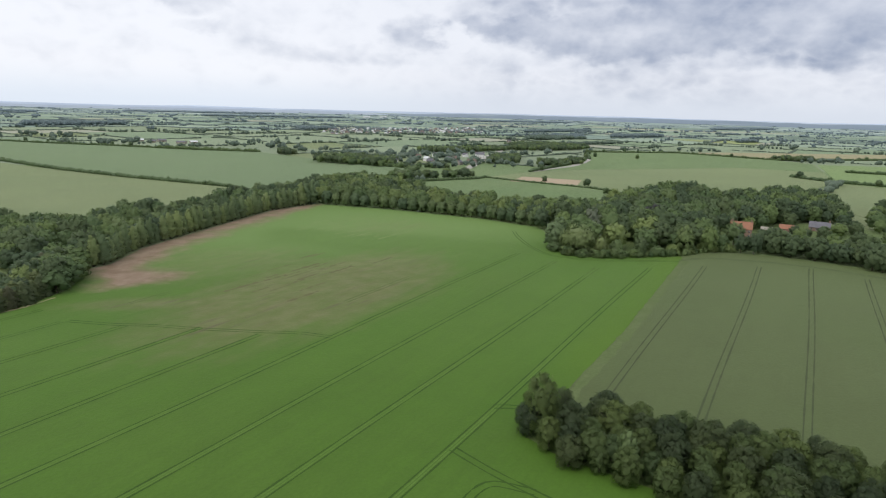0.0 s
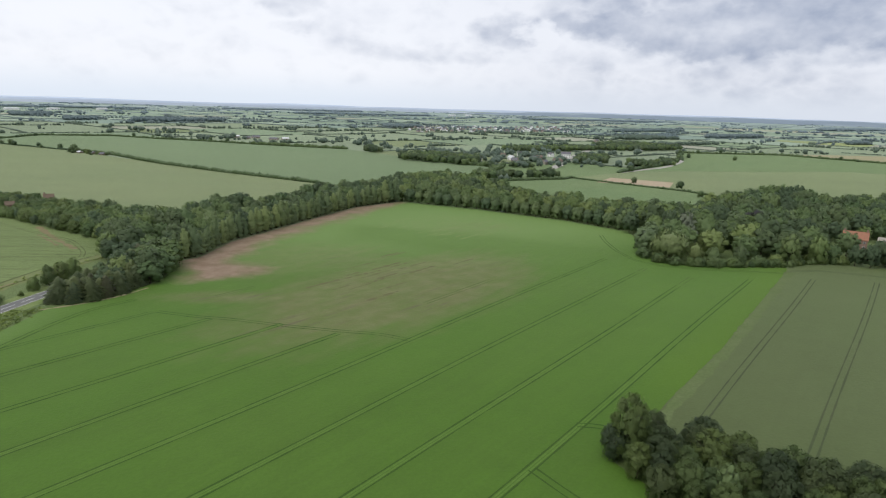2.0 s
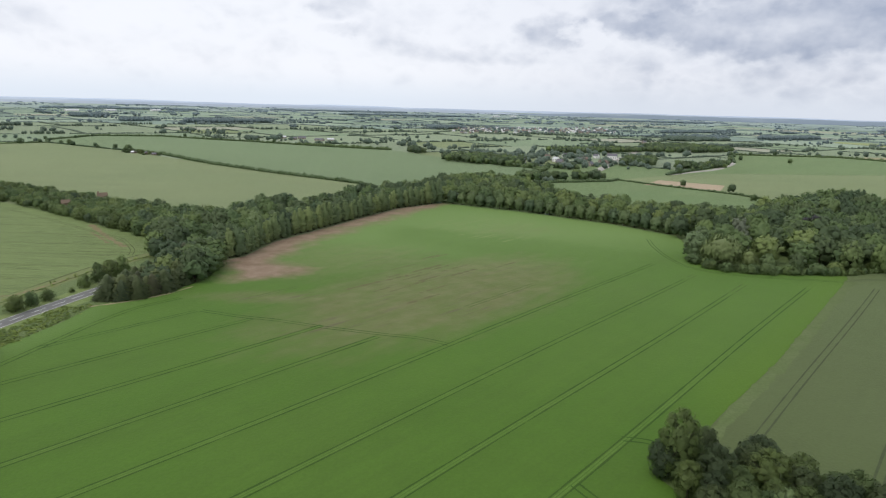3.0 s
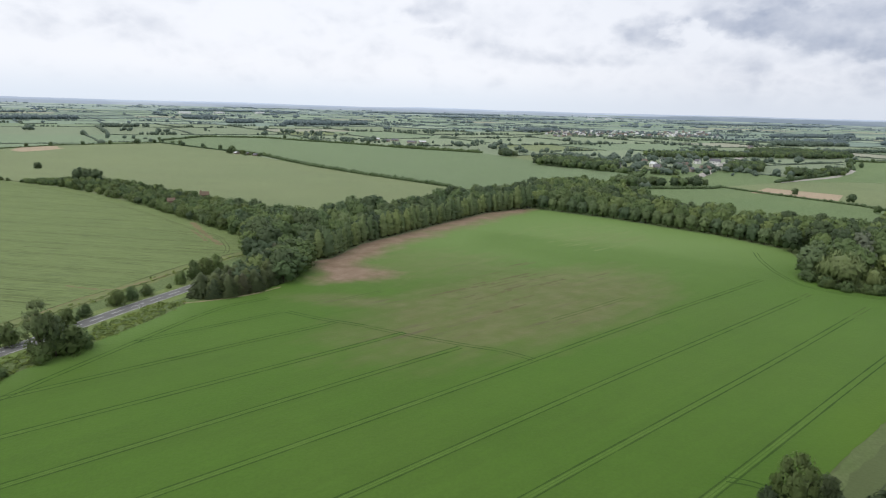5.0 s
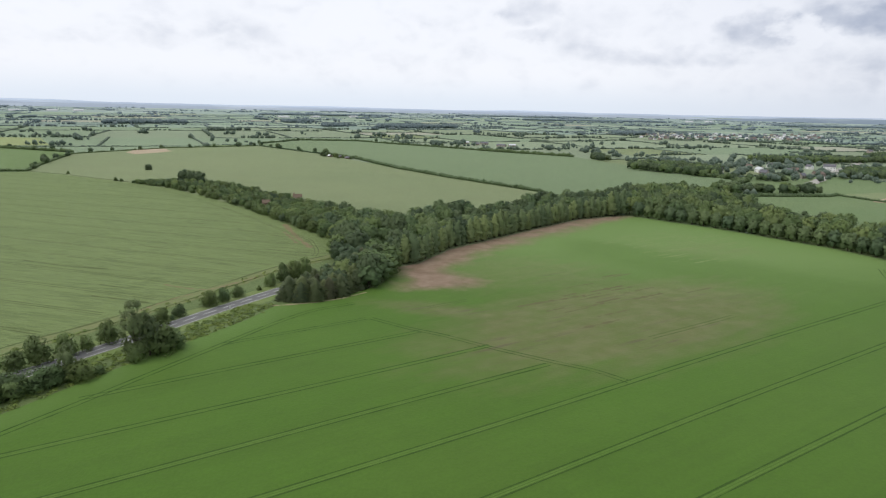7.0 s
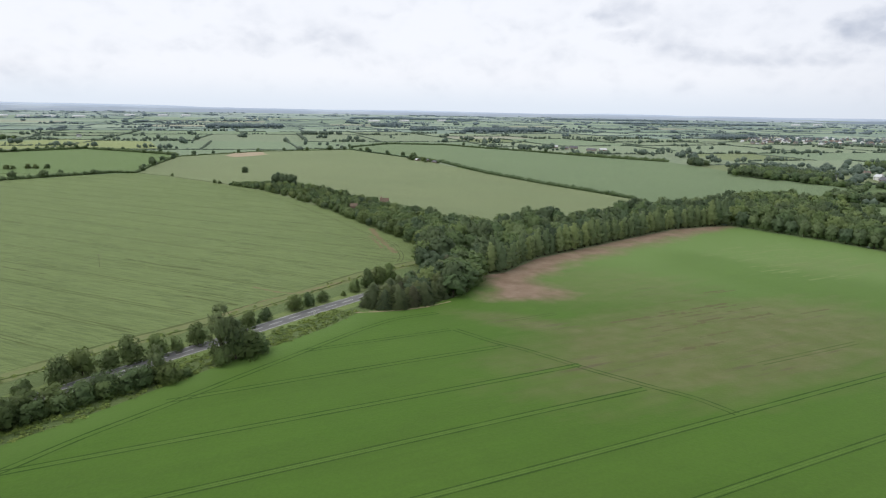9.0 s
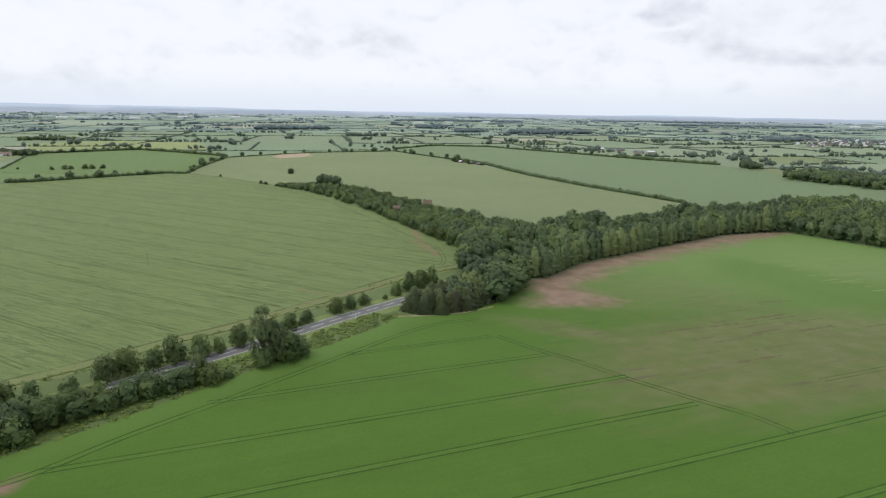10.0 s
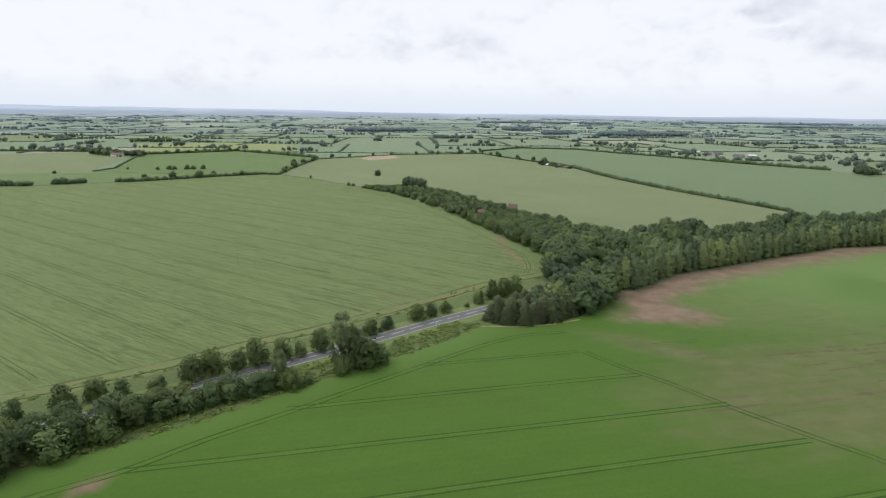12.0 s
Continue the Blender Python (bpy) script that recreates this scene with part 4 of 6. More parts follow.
def crown_bush(rg, h, r, leaves=150):
    ps = []
    spots = [(np.array((0, 0, h * 0.5)), np.array((r * 0.72, r * 0.72, h * 0.46)), 1.6)]
    for k in range(5):
        a = k * 1.257 + rg.uniform(-0.4, 0.4)
        f = rg.uniform(0.36, 0.52)
        spots.append((np.array((math.cos(a) * r * 0.52, math.sin(a) * r * 0.52, h * rg.uniform(0.18, 0.34))), np.array((r * f, r * f, h * 0.26)), 1.0))
    for k in range(3):
        a = rg.uniform(0, 6.28)
        spots.append((np.array((math.cos(a) * r * 0.35, math.sin(a) * r * 0.35, h * rg.uniform(0.6, 0.75))), np.array((r * 0.38, r * 0.38, h * 0.2)), 0.8))
    for c, rr, w in spots:
        ps.append(lump(rg, c, rr * 0.46))
        ps.append(cards(rg, c, rr, int(leaves * w), 0.23, tilt=0.42))
    return dressed(rg, ps, spots, (0, 0, h * 0.42), (r, r, h * 0.55), 0.02)


def tuft(rg, x, y, h, r, n=34):
    """A tussock of weeds: loose leaves over a low mound."""
    c, rr = np.array((x, y, h * 0.25)), np.array((r, r, h * 0.75))
    V, Q, _ = cards(rg, c, rr, n, 0.30, up=1.2, tilt=0.35)
    N = (V - c) / rr ** 2 + (0, 0, 2.2) + rg.normal(0, 0.3, V.shape)
    V[:, 2] = np.maximum(V[:, 2], 0.04)
    return V, Q, np.zeros((0, 3), int), N / np.linalg.norm(N, axis=1)[:, None]


def limb(p0, p1, r0, r1, seg=6):
    p0, p1 = np.asarray(p0, float), np.asarray(p1, float)
    d = (p1 - p0) / np.linalg.norm(p1 - p0)
    x = np.cross(d, (0.3, 0.9, 0.1))
    x /= np.linalg.norm(x)
    y = np.cross(d, x)
    a = np.arange(seg) / seg * 2 * math.pi
    ring = np.cos(a)[:, None] * x + np.sin(a)[:, None] * y
    V = np.vstack([p0 + ring * r0, (p0 + p1) / 2 + ring * (r0 + r1) / 2 * 0.95 + 0.04 * r0, p1 + ring * r1])
    Q = [(i + k * seg, (i + 1) % seg + k * seg, (i + 1) % seg + (k + 1) * seg, i + (k + 1) * seg) for k in (0, 1) for i in range(seg)]
    return V, np.array(Q), None


def trunk_mesh(rg, name, h, r, straight_up=False):
    ps = [limb((0, 0, -0.2), (rg.normal(0, 0.15), rg.normal(0, 0.15), h * (0.85 if straight_up else 0.55)), 0.022 * h + 0.05, 0.008 * h + 0.02, 8)]
    for k in range(3 if straight_up else 6):
        a = k * 2.2 + rg.uniform(-0.4, 0.4)
        z = h * rg.uniform(0.22, 0.5)
        ps.append(limb((0, 0, z), (math.cos(a) * r * 0.6, math.sin(a) * r * 0.6, z + h * rg.uniform(0.12, 0.3)), 0.009 * h + 0.02, 0.02, 5))
    V, Q, T = gather(ps)
    return raw_mesh(name, V, Q, T, [M["bark"]], smooth=True)


def facing(me, N):
    me.attributes.new("custom_normal", "FLOAT_VECTOR", "POINT").data.foreach_set("vector", np.asarray(N, np.float32).ravel())
    return me


BANK = {}       # kind: list of (crown arrays, crown mesh, trunk mesh, height, radius)


def stock(kind, maker, h, r, mat, count, straight_up=False, **kw):
    rg = np.random.default_rng(abs(hash_name(kind)))
    BANK[kind] = []
    for k in range(count):
        hh, rr = h * rg.uniform(0.9, 1.1), r * rg.uniform(0.9, 1.1)
        A = maker(rg, hh, rr, **kw)
        BANK[kind].append((A, facing(raw_mesh(kind + "_crown", *A[:3], [M[mat]], smooth=True), A[3]), trunk_mesh(rg, kind + "_trunk", hh, rr, straight_up), hh, rr))


def hash_name(s):
    v = 7
    for ch in s:
        v = (v * 31 + ord(ch)) % 1000003
    return v


stock("oak", crown_broad, 12, 5.2, "leaf", 4)
stock("dark_oak", crown_broad, 12, 5.2, "leaf_dark", 4)
stock("lime", crown_broad, 12, 5.2, "leaf_light", 4)
stock("ash", crown_broad, 13, 4.6, "leaf_ash", 4)
stock("copper", crown_broad, 13, 5.2, "leaf_copper", 1)
stock("poplar", crown_poplar, 16, 2.7, "leaf_pop", 5, True)
stock("willow", crown_willow, 13, 7.0, "leaf_wil", 2)
stock("silver", crown_broad, 12, 4.2, "leaf_grey", 1)
stock("conifer", crown_conifer, 12, 3.6, "needle", 3, True)
stock("red_conifer", crown_conifer, 12, 3.4, "needle_red", 1, True)
stock("thicket", crown_broad, 10, 4.0, "leaf_road", 3, n=24, leaves=220, size=0.25, low=0.05)
stock("dark_thicket", crown_broad, 10, 4.0, "leaf_dark", 3, n=24, leaves=220, size=0.25, low=0.05)
stock("clump_tree", crown_broad, 10, 4.0, "leaf_clump", 4, n=24, leaves=340, size=0.20, low=0.05)
stock("dark_clump_tree", crown_broad, 10, 4.0, "leaf_shade", 4, n=24, leaves=340, size=0.20, low=0.05)
stock("bush", crown_bush, 5, 2.9, "leaf", 3)
stock("dark_bush", crown_bush, 5, 2.9, "leaf_road", 4)
stock("light_bush", crown_bush, 4, 2.6, "leaf_light", 2)
stock("road_ash", crown_broad, 13, 4.6, "leaf_verge", 3, n=20, leaves=140, size=0.30)

KINDS = {
    "oak": ("broadleaf_tree", "full green broadleaf tree in summer leaf", "tree"),
    "dark_oak": ("broadleaf_tree", "dark green broadleaf tree with dense crown", "tree"),
    "lime": ("broadleaf_tree", "bright yellow-green broadleaf tree in full leaf", "tree"),
    "ash": ("broadleaf_tree", "mid-green tree with loose rounded crown", "tree"),
    "copper": ("broadleaf_tree", "dark purplish copper beech among green trees", "tree"),
    "road_ash": ("broadleaf_tree", "tall grey-green tree beside the road", "tree"),
    "poplar": ("poplar_tree", "slender green poplar in a close row", "tree"),
    "willow": ("willow_tree", "broad pale willow with drooping foliage", "tree"),
    "silver": ("broadleaf_tree", "silvery grey-green tree among darker ones", "tree"),
    "conifer": ("conifer_tree", "dark dense conifer with layered branches", "tree"),
    "red_conifer": ("conifer_tree", "brownish green conifer among dark ones", "tree"),
    "thicket": ("broadleaf_tree", "leafy green tree in a corner clump", "tree"),
    "dark_thicket": ("broadleaf_tree", "dark leafy tree in a corner clump", "tree"),
    "clump_tree": ("broadleaf_tree", "leafy olive-green tree in a corner clump", "tree"),
    "dark_clump_tree": ("broadleaf_tree", "dark shaded tree in a corner clump", "tree"),
    "bush": ("bush", "rounded green hedgerow bush beside the road", "bush"),
    "dark_bush": ("bush", "dark green rounded bush on the verge", "bush"),
    "light_bush": ("bush", "light green leafy bush", "bush"),
}
tree_rng = np.random.default_rng(21)


def plant(kind, x, y, h, wide=1.0, group="", label="", z=0.0):
    """One tree or bush, as a thing with trunk and crown."""
    v = BANK[kind][tree_rng.integers(len(BANK[kind]))]
    nm, lab, cat = KINDS[kind]
    root = new(nm)
    part("trunk", v[2], root)
    part("crown", v[1], root)
    s = h / v[3]
    root.matrix_basis = pose(x, y, z, 0, 0, float(tree_rng.uniform(0, 360))) @ Matrix.Diagonal((s * wide, s * wide, s, 1))
    return tagged(root, label or lab, cat, group)


def cast(kind, x, y, h, wide=1.0, keep=1.0):
    """The same tree's crown as bare arrays, for a joined wood."""
    (V, Q, T, N), _, _, hh, _ = BANK[kind][tree_rng.integers(len(BANK[kind]))]
    s = h / hh
    a = tree_rng.uniform(0, 6.28)
    c, n = math.cos(a), math.sin(a)
    P = V * np.array((s * wide, s * wide, s))
    P = np.stack([P[:, 0] * c - P[:, 1] * n + x, P[:, 0] * n + P[:, 1] * c + y, P[:, 2]], -1)
    N = np.stack([N[:, 0] * c - N[:, 1] * n, N[:, 0] * n + N[:, 1] * c, N[:, 2]], -1)
    if keep < 1:
        Q = Q[(tree_rng.random(len(Q)) < keep) & (V[Q[:, 0], 2] > 0.3 * hh)]
        used = np.unique(np.concatenate([Q.ravel(), T.ravel()]))
        back = np.zeros(len(P), int)
        back[used] = np.arange(len(used))
        P, N, Q, T = P[used], N[used], back[Q], back[T]
    return P, Q, T, N


def toned_mesh(name, ps, mat):
    """Joined trees, each with a tone of its own."""
    V, Q, T = gather([q[:3] for q in ps])
    me = facing(raw_mesh(name, V, Q, T, [mat], smooth=True), np.concatenate([q[3] for q in ps]))
    tone = np.concatenate([np.full(len(q[0]), tree_rng.random()) for q in ps])
    me.attributes.new("tone", "FLOAT", "POINT").data.foreach_set("value", tone.astype(np.float32))
    return me


CLEARINGS = ((-146, 526, 7), (-142, 515, 8), (-160, 493, 5), (-155, 484, 6), (345, 303, 9), (394, 303, 9), (422, 303, 10), (376, 310, 7), (334, 292, 10), (328, 299, 9), (323, 281, 7), (313, 273, 6), (222, 300, 22), (252, 296, 22), (282, 294, 18), (245, 328, 10), (298, 334, 8))    # house plots, single trees and gaps that open the camera's view of roofs


def scatter(poly, space, seed, avoid=None):
    rg = np.random.default_rng(seed)
    P = np.asarray(poly, float)
    lo, hi = P.min(0), P.max(0)
    xs, ys = np.arange(lo[0], hi[0], space), np.arange(lo[1], hi[1], space * 0.87)
    X, Y = np.meshgrid(xs, ys)
    X = X + (np.arange(len(ys)) % 2)[:, None] * space / 2
    pts = np.stack([X.ravel(), Y.ravel()], -1) + rg.uniform(-0.33, 0.33, (X.size, 2)) * space
    pts = pts[inside(P, pts)]
    for cx, cy, cr in CLEARINGS:
        pts = pts[np.hypot(pts[:, 0] - cx, pts[:, 1] - cy) > cr]
    if avoid is not None:
        pts = pts[gap(avoid[0], pts) > avoid[1]]
    return pts


def pick(mix):
    names = list(mix)
    w = np.array([mix[n] for n in names], float)
    return names[tree_rng.choice(len(names), p=w / w.sum())]


def wood(label, poly, front, mix, hts, seed, space=6.4, solo=8.0, spread=1.0, keep=0.42, group="", avoid=None, front_mix=None, edge_bush=0.0, tall=None):
    """A wood: trees near its seen edge stand singly, the rest are one mass."""
    pts = scatter(poly, space, seed, avoid)
    d = gap(front, pts)
    mass = {}
    for (x, y), q in zip(pts, d):
        near = q < solo
        kind = pick(front_mix if near and front_mix else mix)
        h = tree_rng.uniform(*hts) * (0.86 if q < 8 else 1.0) * (tall(x, y) if tall else 1.0)
        wide = tree_rng.uniform(0.85, 1.2) * spread
        if near:
            plant(kind, x, y, h, wide, group)
        else:
            mass.setdefault(kind, []).append(cast(kind, x, y, h, wide * 1.08, keep))
    for kind, ps in mass.items():
        tagged(new("woodland", toned_mesh("woodland", ps, BANK[kind][0][1].materials[0])), label, "woodland", kind="stuff")
    if edge_bush:
        P, W = along(front, edge_bush)
        for (x, y), (wx, wy) in zip(P, W):
            o = tree_rng.uniform(0.2, 2.2)
            plant(pick({"bush": 3, "dark_bush": 3, "light_bush": 1}), x - wy * o, y + wx * o, tree_rng.uniform(2.5, 5.0), 1.0, group)


# belt along the bare strip: poplars in front, mixed trees behind
BELT_BACK = [(109, 513), (135, 560), (128, 608), (79, 560), (52, 560), (38, 528), (2, 474), (-27, 476), (-46, 424), (-55, 432), (-72, 400), (-75, 350), (-62, 320), (-78, 280)]
row = np.asarray(BELT_FRONT[3:], float)
shift = np.array((-0.811, 0.585))
P, _ = along(row + shift * 3.0, 5.9)
for k, (x, y) in enumerate(P[1:]):
    f = k / len(P)
    plant("poplar", x + tree_rng.normal(0, 0.4), y + tree_rng.normal(0, 0.4), tree_rng.uniform(11.5, 17) + 4.0 * (f > 0.9), tree_rng.uniform(1.35, 1.7), "poplar row")
P, _ = along(row + shift * 8.0, 6.0)
behind = [cast("dark_oak" if tree_rng.random() < 0.7 else "oak", x + tree_rng.normal(0, 0.6), y + tree_rng.normal(0, 0.6), tree_rng.uniform(10.5, 13), tree_rng.uniform(0.8, 1.0), 0.6) for x, y in P[1:]]
tagged(new("woodland", toned_mesh("woodland", behind, M["leaf_dark"])), "dark understorey close behind the poplars", "woodland", kind="stuff")
inner = [tuple(p) for p in row + shift * 11.0]
belt_inner = [(-40, 300), (-48, 312)] + inner + BELT_BACK[1:]
wood("mixed green woodland behind the poplar row", belt_inner, [(-200, 0), (-190, 0)], {"oak": 3, "dark_oak": 4, "ash": 2.5, "lime": 0.4}, (10.5, 15.5), 3, space=10.4, solo=0, keep=0.85, spread=0.92, group="belt trees", avoid=(ROAD, 5.0))
# conifers at the road end
con_poly = [(-76, 270), (-66, 267), (-50, 280), (-41, 296), (-38, 327), (-50, 322), (-62, 300)]
for x, y in scatter(con_poly, 5.0, 11, (ROAD, 5.0)):
    k = "conifer" if tree_rng.random() < 0.8 else ("red_conifer" if tree_rng.random() < 0.4 else "dark_oak")
    if x > -50 and y > 290:
        k = "oak" if tree_rng.random() < 0.85 else "dark_oak"
    plant(k, x, y, tree_rng.uniform(7.5, 10.5) + (3 if y > 300 else 0), tree_rng.uniform(1.15, 1.45), "conifers by the road")

# branch belt towards the lone tree
branch_poly = BRANCH_FRONT[:-1] + [(-296, 592), (-290, 636)] + BRANCH_BACK[3:]
wood("narrow belt of rounded green trees between two crops", branch_poly, BRANCH_FRONT, {"bush": 4, "dark_bush": 2.5, "light_bush": 1.2, "oak": 1.6, "ash": 1.0, "dark_oak": 1.2}, (8.0, 12.0), 5, space=6.6, solo=4.0, keep=0.85, spread=0.95, group="branch belt trees", avoid=(ROAD, 5.0),
     tall=lambda x, y: 0.62 if x < -160 else (0.78 if x < -110 else 1.0))
tip = [cast(pick({"bush": 2, "dark_bush": 1}), x, y, tree_rng.uniform(2.8, 4.6), 1.25, 0.9) for x, y in scatter([(-331, 609), (-294, 590), (-286, 600), (-290, 636), (-305, 626), (-331, 613)], 3.4, 15)]
tagged(new("woodland", toned_mesh("woodland", tip, M["leaf"])), "low scrub at the thin end of a tree belt", "woodland", kind="stuff")
for x, y in ((-287, 622), (-281, 628), (-276, 618), (-290, 632), (-270, 622)):
    plant("dark_oak", x, y, 12, 1.1, "branch belt trees")

# far belt
far_poly = FAR_FRONT[:4] + [(262, 380), (300, 400), (283, 420), (240, 462), (214, 482), (212, 535), (205, 600), (184, 642), (135, 612), (120, 560)]
wood("rounded bright and dark trees of the far belt", far_poly, FAR_FRONT[:4], {"oak": 2.5, "lime": 3, "dark_oak": 1.6}, (11.0, 16.5), 6, space=11.2, solo=24, keep=0.85, spread=0.92, group="far belt trees", avoid=(FAR_FRONT[:4], 8.0))
P, W = along(FAR_FRONT[:4], 8.2)
for (x, y), (wx, wy) in zip(P[1:], W[1:]):
    plant("ash", x - wy * 2.5, y + wx * 2.5, tree_rng.uniform(10.0, 11.8), tree_rng.uniform(1.05, 1.2), "far belt trees", "rounded grey-green tree in an even row")

# wood round the farmhouse
wood_poly = FAR_FRONT[3:] + WOOD_FRONT[1:] + [(318, 282), (325, 320), (350, 325), (440, 330), (446, 423), (442, 468), (385, 455), (345, 424), (305, 402), (262, 380)]
wood("large dark broadleaf trees round a farmhouse", wood_poly, FAR_FRONT[4:] + WOOD_FRONT[1:], {"dark_oak": 5, "oak": 3.5, "ash": 1, "lime": 0.5}, (12.0, 21), 8, space=11.6, solo=26, keep=0.85, spread=0.84, group="farmhouse wood trees", front_mix={"oak": 3, "ash": 2, "lime": 2.5, "dark_oak": 1}, edge_bush=3.6)
for kind, x, y, h, w in (("willow", 212, 298, 16, 1.25), ("willow", 221, 288, 11, 0.8), ("silver", 248, 334, 19, 1.0), ("silver", 238, 316, 15, 0.8), ("lime", 240, 300, 15, 1.2), ("lime", 229, 284, 9, 1.1), ("oak", 254, 290, 14, 1.35), ("lime", 266, 303, 17, 1.25),
                         ("ash", 206, 312, 15, 1.2), ("ash", 216, 324, 16, 1.2), ("dark_oak", 284, 290, 15, 1.4), ("oak", 272, 284, 11, 1.2), ("dark_oak", 294, 302, 17, 1.3), ("copper", 298, 334, 19, 1.2), ("oak", 232, 326, 17, 1.1), ("dark_oak", 262, 318, 16, 1.1), ("oak", 280, 314, 17, 1.1), ("dark_oak", 270, 296, 15, 1.2),
                         ("ash", 300, 288, 12, 1.1), ("oak", 228, 308, 16, 1.1), ("dark_oak", 310, 318, 16, 1.1), ("oak", 312, 296, 11, 1.0)):
    plant(kind, x, y, h, w, "farmhouse wood trees")
for x, y, h in ((202, 292, 5), (206, 284, 5), (218, 280, 5), (224, 277, 6), (237, 276, 6), (200, 302, 6), (250, 275, 6), (262, 276, 6), (275, 278, 6), (288, 276, 7), (298, 272, 6)):
    plant("light_bush" if h > 5 else "bush", x, y, h, 1.3, "farmhouse wood trees", "leafy bush at the foot of tall trees")
strip_poly = HEDGEWOOD_FRONT + [(368, 150), (362, 205), (352, 240), (335, 262), (315, 280)]
wood("dense dark tree screen beside grey-green crop", strip_poly, HEDGEWOOD_FRONT, {"dark_oak": 5, "oak": 0.6}, (11, 15.5), 9, space=8.0, solo=5, keep=0.85, spread=0.9, group="dark screen trees", front_mix={"dark_oak": 5, "oak": 0.2})
back_poly = [(385, 345), (430, 330), (470, 318), (540, 385), (550, 435), (500, 430), (455, 412), (448, 360)]
wood("tall dark trees behind the farm roofs", back_poly, [(380, 340), (470, 315)], {"dark_oak": 4, "oak": 2}, (12, 18), 10, space=11.0, solo=0, keep=0.85, spread=0.9, group="farm yard trees")
for x, y in ((470, 296), (486, 310), (505, 322), (530, 335), (560, 352), (478, 280), (500, 296)):
    plant(pick({"oak": 1, "dark_oak": 1}), x, y, tree_rng.uniform(10, 13), 1.2, "farm yard trees")

for x, y, h in ((368, 298, 7), (384, 296, 8), (372, 322, 10), (386, 324, 11), (410, 320, 12), (408, 292, 7), (440, 292, 9), (446, 306, 11), (412, 284, 10), (420, 290, 9), (430, 294, 8), (402, 288, 7), (390, 290, 6), (392, 280, 9), (366, 278, 10), (350, 276, 9), (430, 284, 9), (458, 286, 10), (376, 262, 9), (400, 262, 9), (440, 268, 9), (356, 255, 10), (372, 240, 9), (420, 256, 9)):
    plant(pick({"oak": 1, "dark_oak": 1.4}), x, y, h, 1.15, "farm yard trees")

# clump at the field corner
clump_poly = [(73, 121), (75, 112), (80, 102), (84, 96), (97, 75), (118, 42), (150, 45), (140, 78), (128, 92), (112, 106), (98, 118), (90, 128), (80, 128)]
for x, y in scatter(clump_poly, 6.3, 14):
    kind = pick({"clump_tree": 4, "dark_clump_tree": 4})
    edge = gap(CLUMP_EDGE, [(x, y)])[0] < 4
    plant(kind, x, y, tree_rng.uniform(6.2, 9.2) if edge else tree_rng.uniform(7.4, 10.6), tree_rng.uniform(0.95, 1.2), "corner clump trees")
plant("clump_tree", 80, 123, 16.0, 0.72, "corner clump trees")
plant("dark_clump_tree", 85, 116, 11.0, 1.0, "corner clump trees")
plant("clump_tree", 78, 115, 8.5, 1.0, "corner clump trees")
plant("lime", 89, 101, 10, 0.6, "corner clump trees")

# roadside bushes and trees
for kind, x, y, h, w in (("dark_bush", -135, 180, 7.5, 0.85), ("dark_bush", -133, 186, 8, 0.85), ("dark_bush", -129, 192, 5.5, 0.95), ("dark_bush", -126, 198, 8, 0.9), ("bush", -121, 204, 7.5, 0.75), ("bush", -118, 209, 5, 0.8),
                         ("dark_bush", -115, 216, 7, 0.85), ("dark_bush", -108, 236, 5.6, 0.95), ("dark_bush", -105.5, 244, 4.6, 0.95), ("bush", -106, 240, 2, 0.9), ("dark_bush", -100, 257.5, 6, 1.0), ("bush", -97, 264, 5.8, 0.8), ("dark_bush", -94, 271, 4.2, 1.1),
                         ("light_bush", -89, 281, 2, 1.0), ("bush", -86.5, 288, 5.5, 0.9), ("dark_bush", -83, 295, 8, 0.7), ("dark_bush", -80, 301, 8, 0.75), ("bush", -77, 308, 8, 0.8),
                         ("dark_bush", -158, 143, 5, 1), ("dark_bush", -153, 153, 6, 1), ("dark_bush", -149, 160, 6.2, 1), ("bush", -143, 163, 6, 0.8), ("light_bush", -140, 172, 3.8, 1.0), ("dark_bush", -162, 135, 5.5, 1), ("bush", -167, 124, 6, 1)):
    plant(kind, x, y, h * 1.12, w * 0.95, "roadside bushes")
plant("road_ash", -99, 204, 19.5, 0.82, "roadside bushes", "tall grey-green tree beside the road")
plant("dark_bush", -95, 210.5, 10.0, 1.0, "roadside bushes")
plant("bush", -92.5, 214, 7.0, 1.05, "roadside bushes")
plant("road_ash", -97, 208, 13.5, 0.80, "roadside bushes", "tall grey-green tree beside the road")
plant("bush", -98, 202, 6.5, 0.8, "roadside bushes")
plant("road_ash", -109.5, 187.5, 11.5, 0.66, "roadside bushes", "tall grey-green tree beside the road")
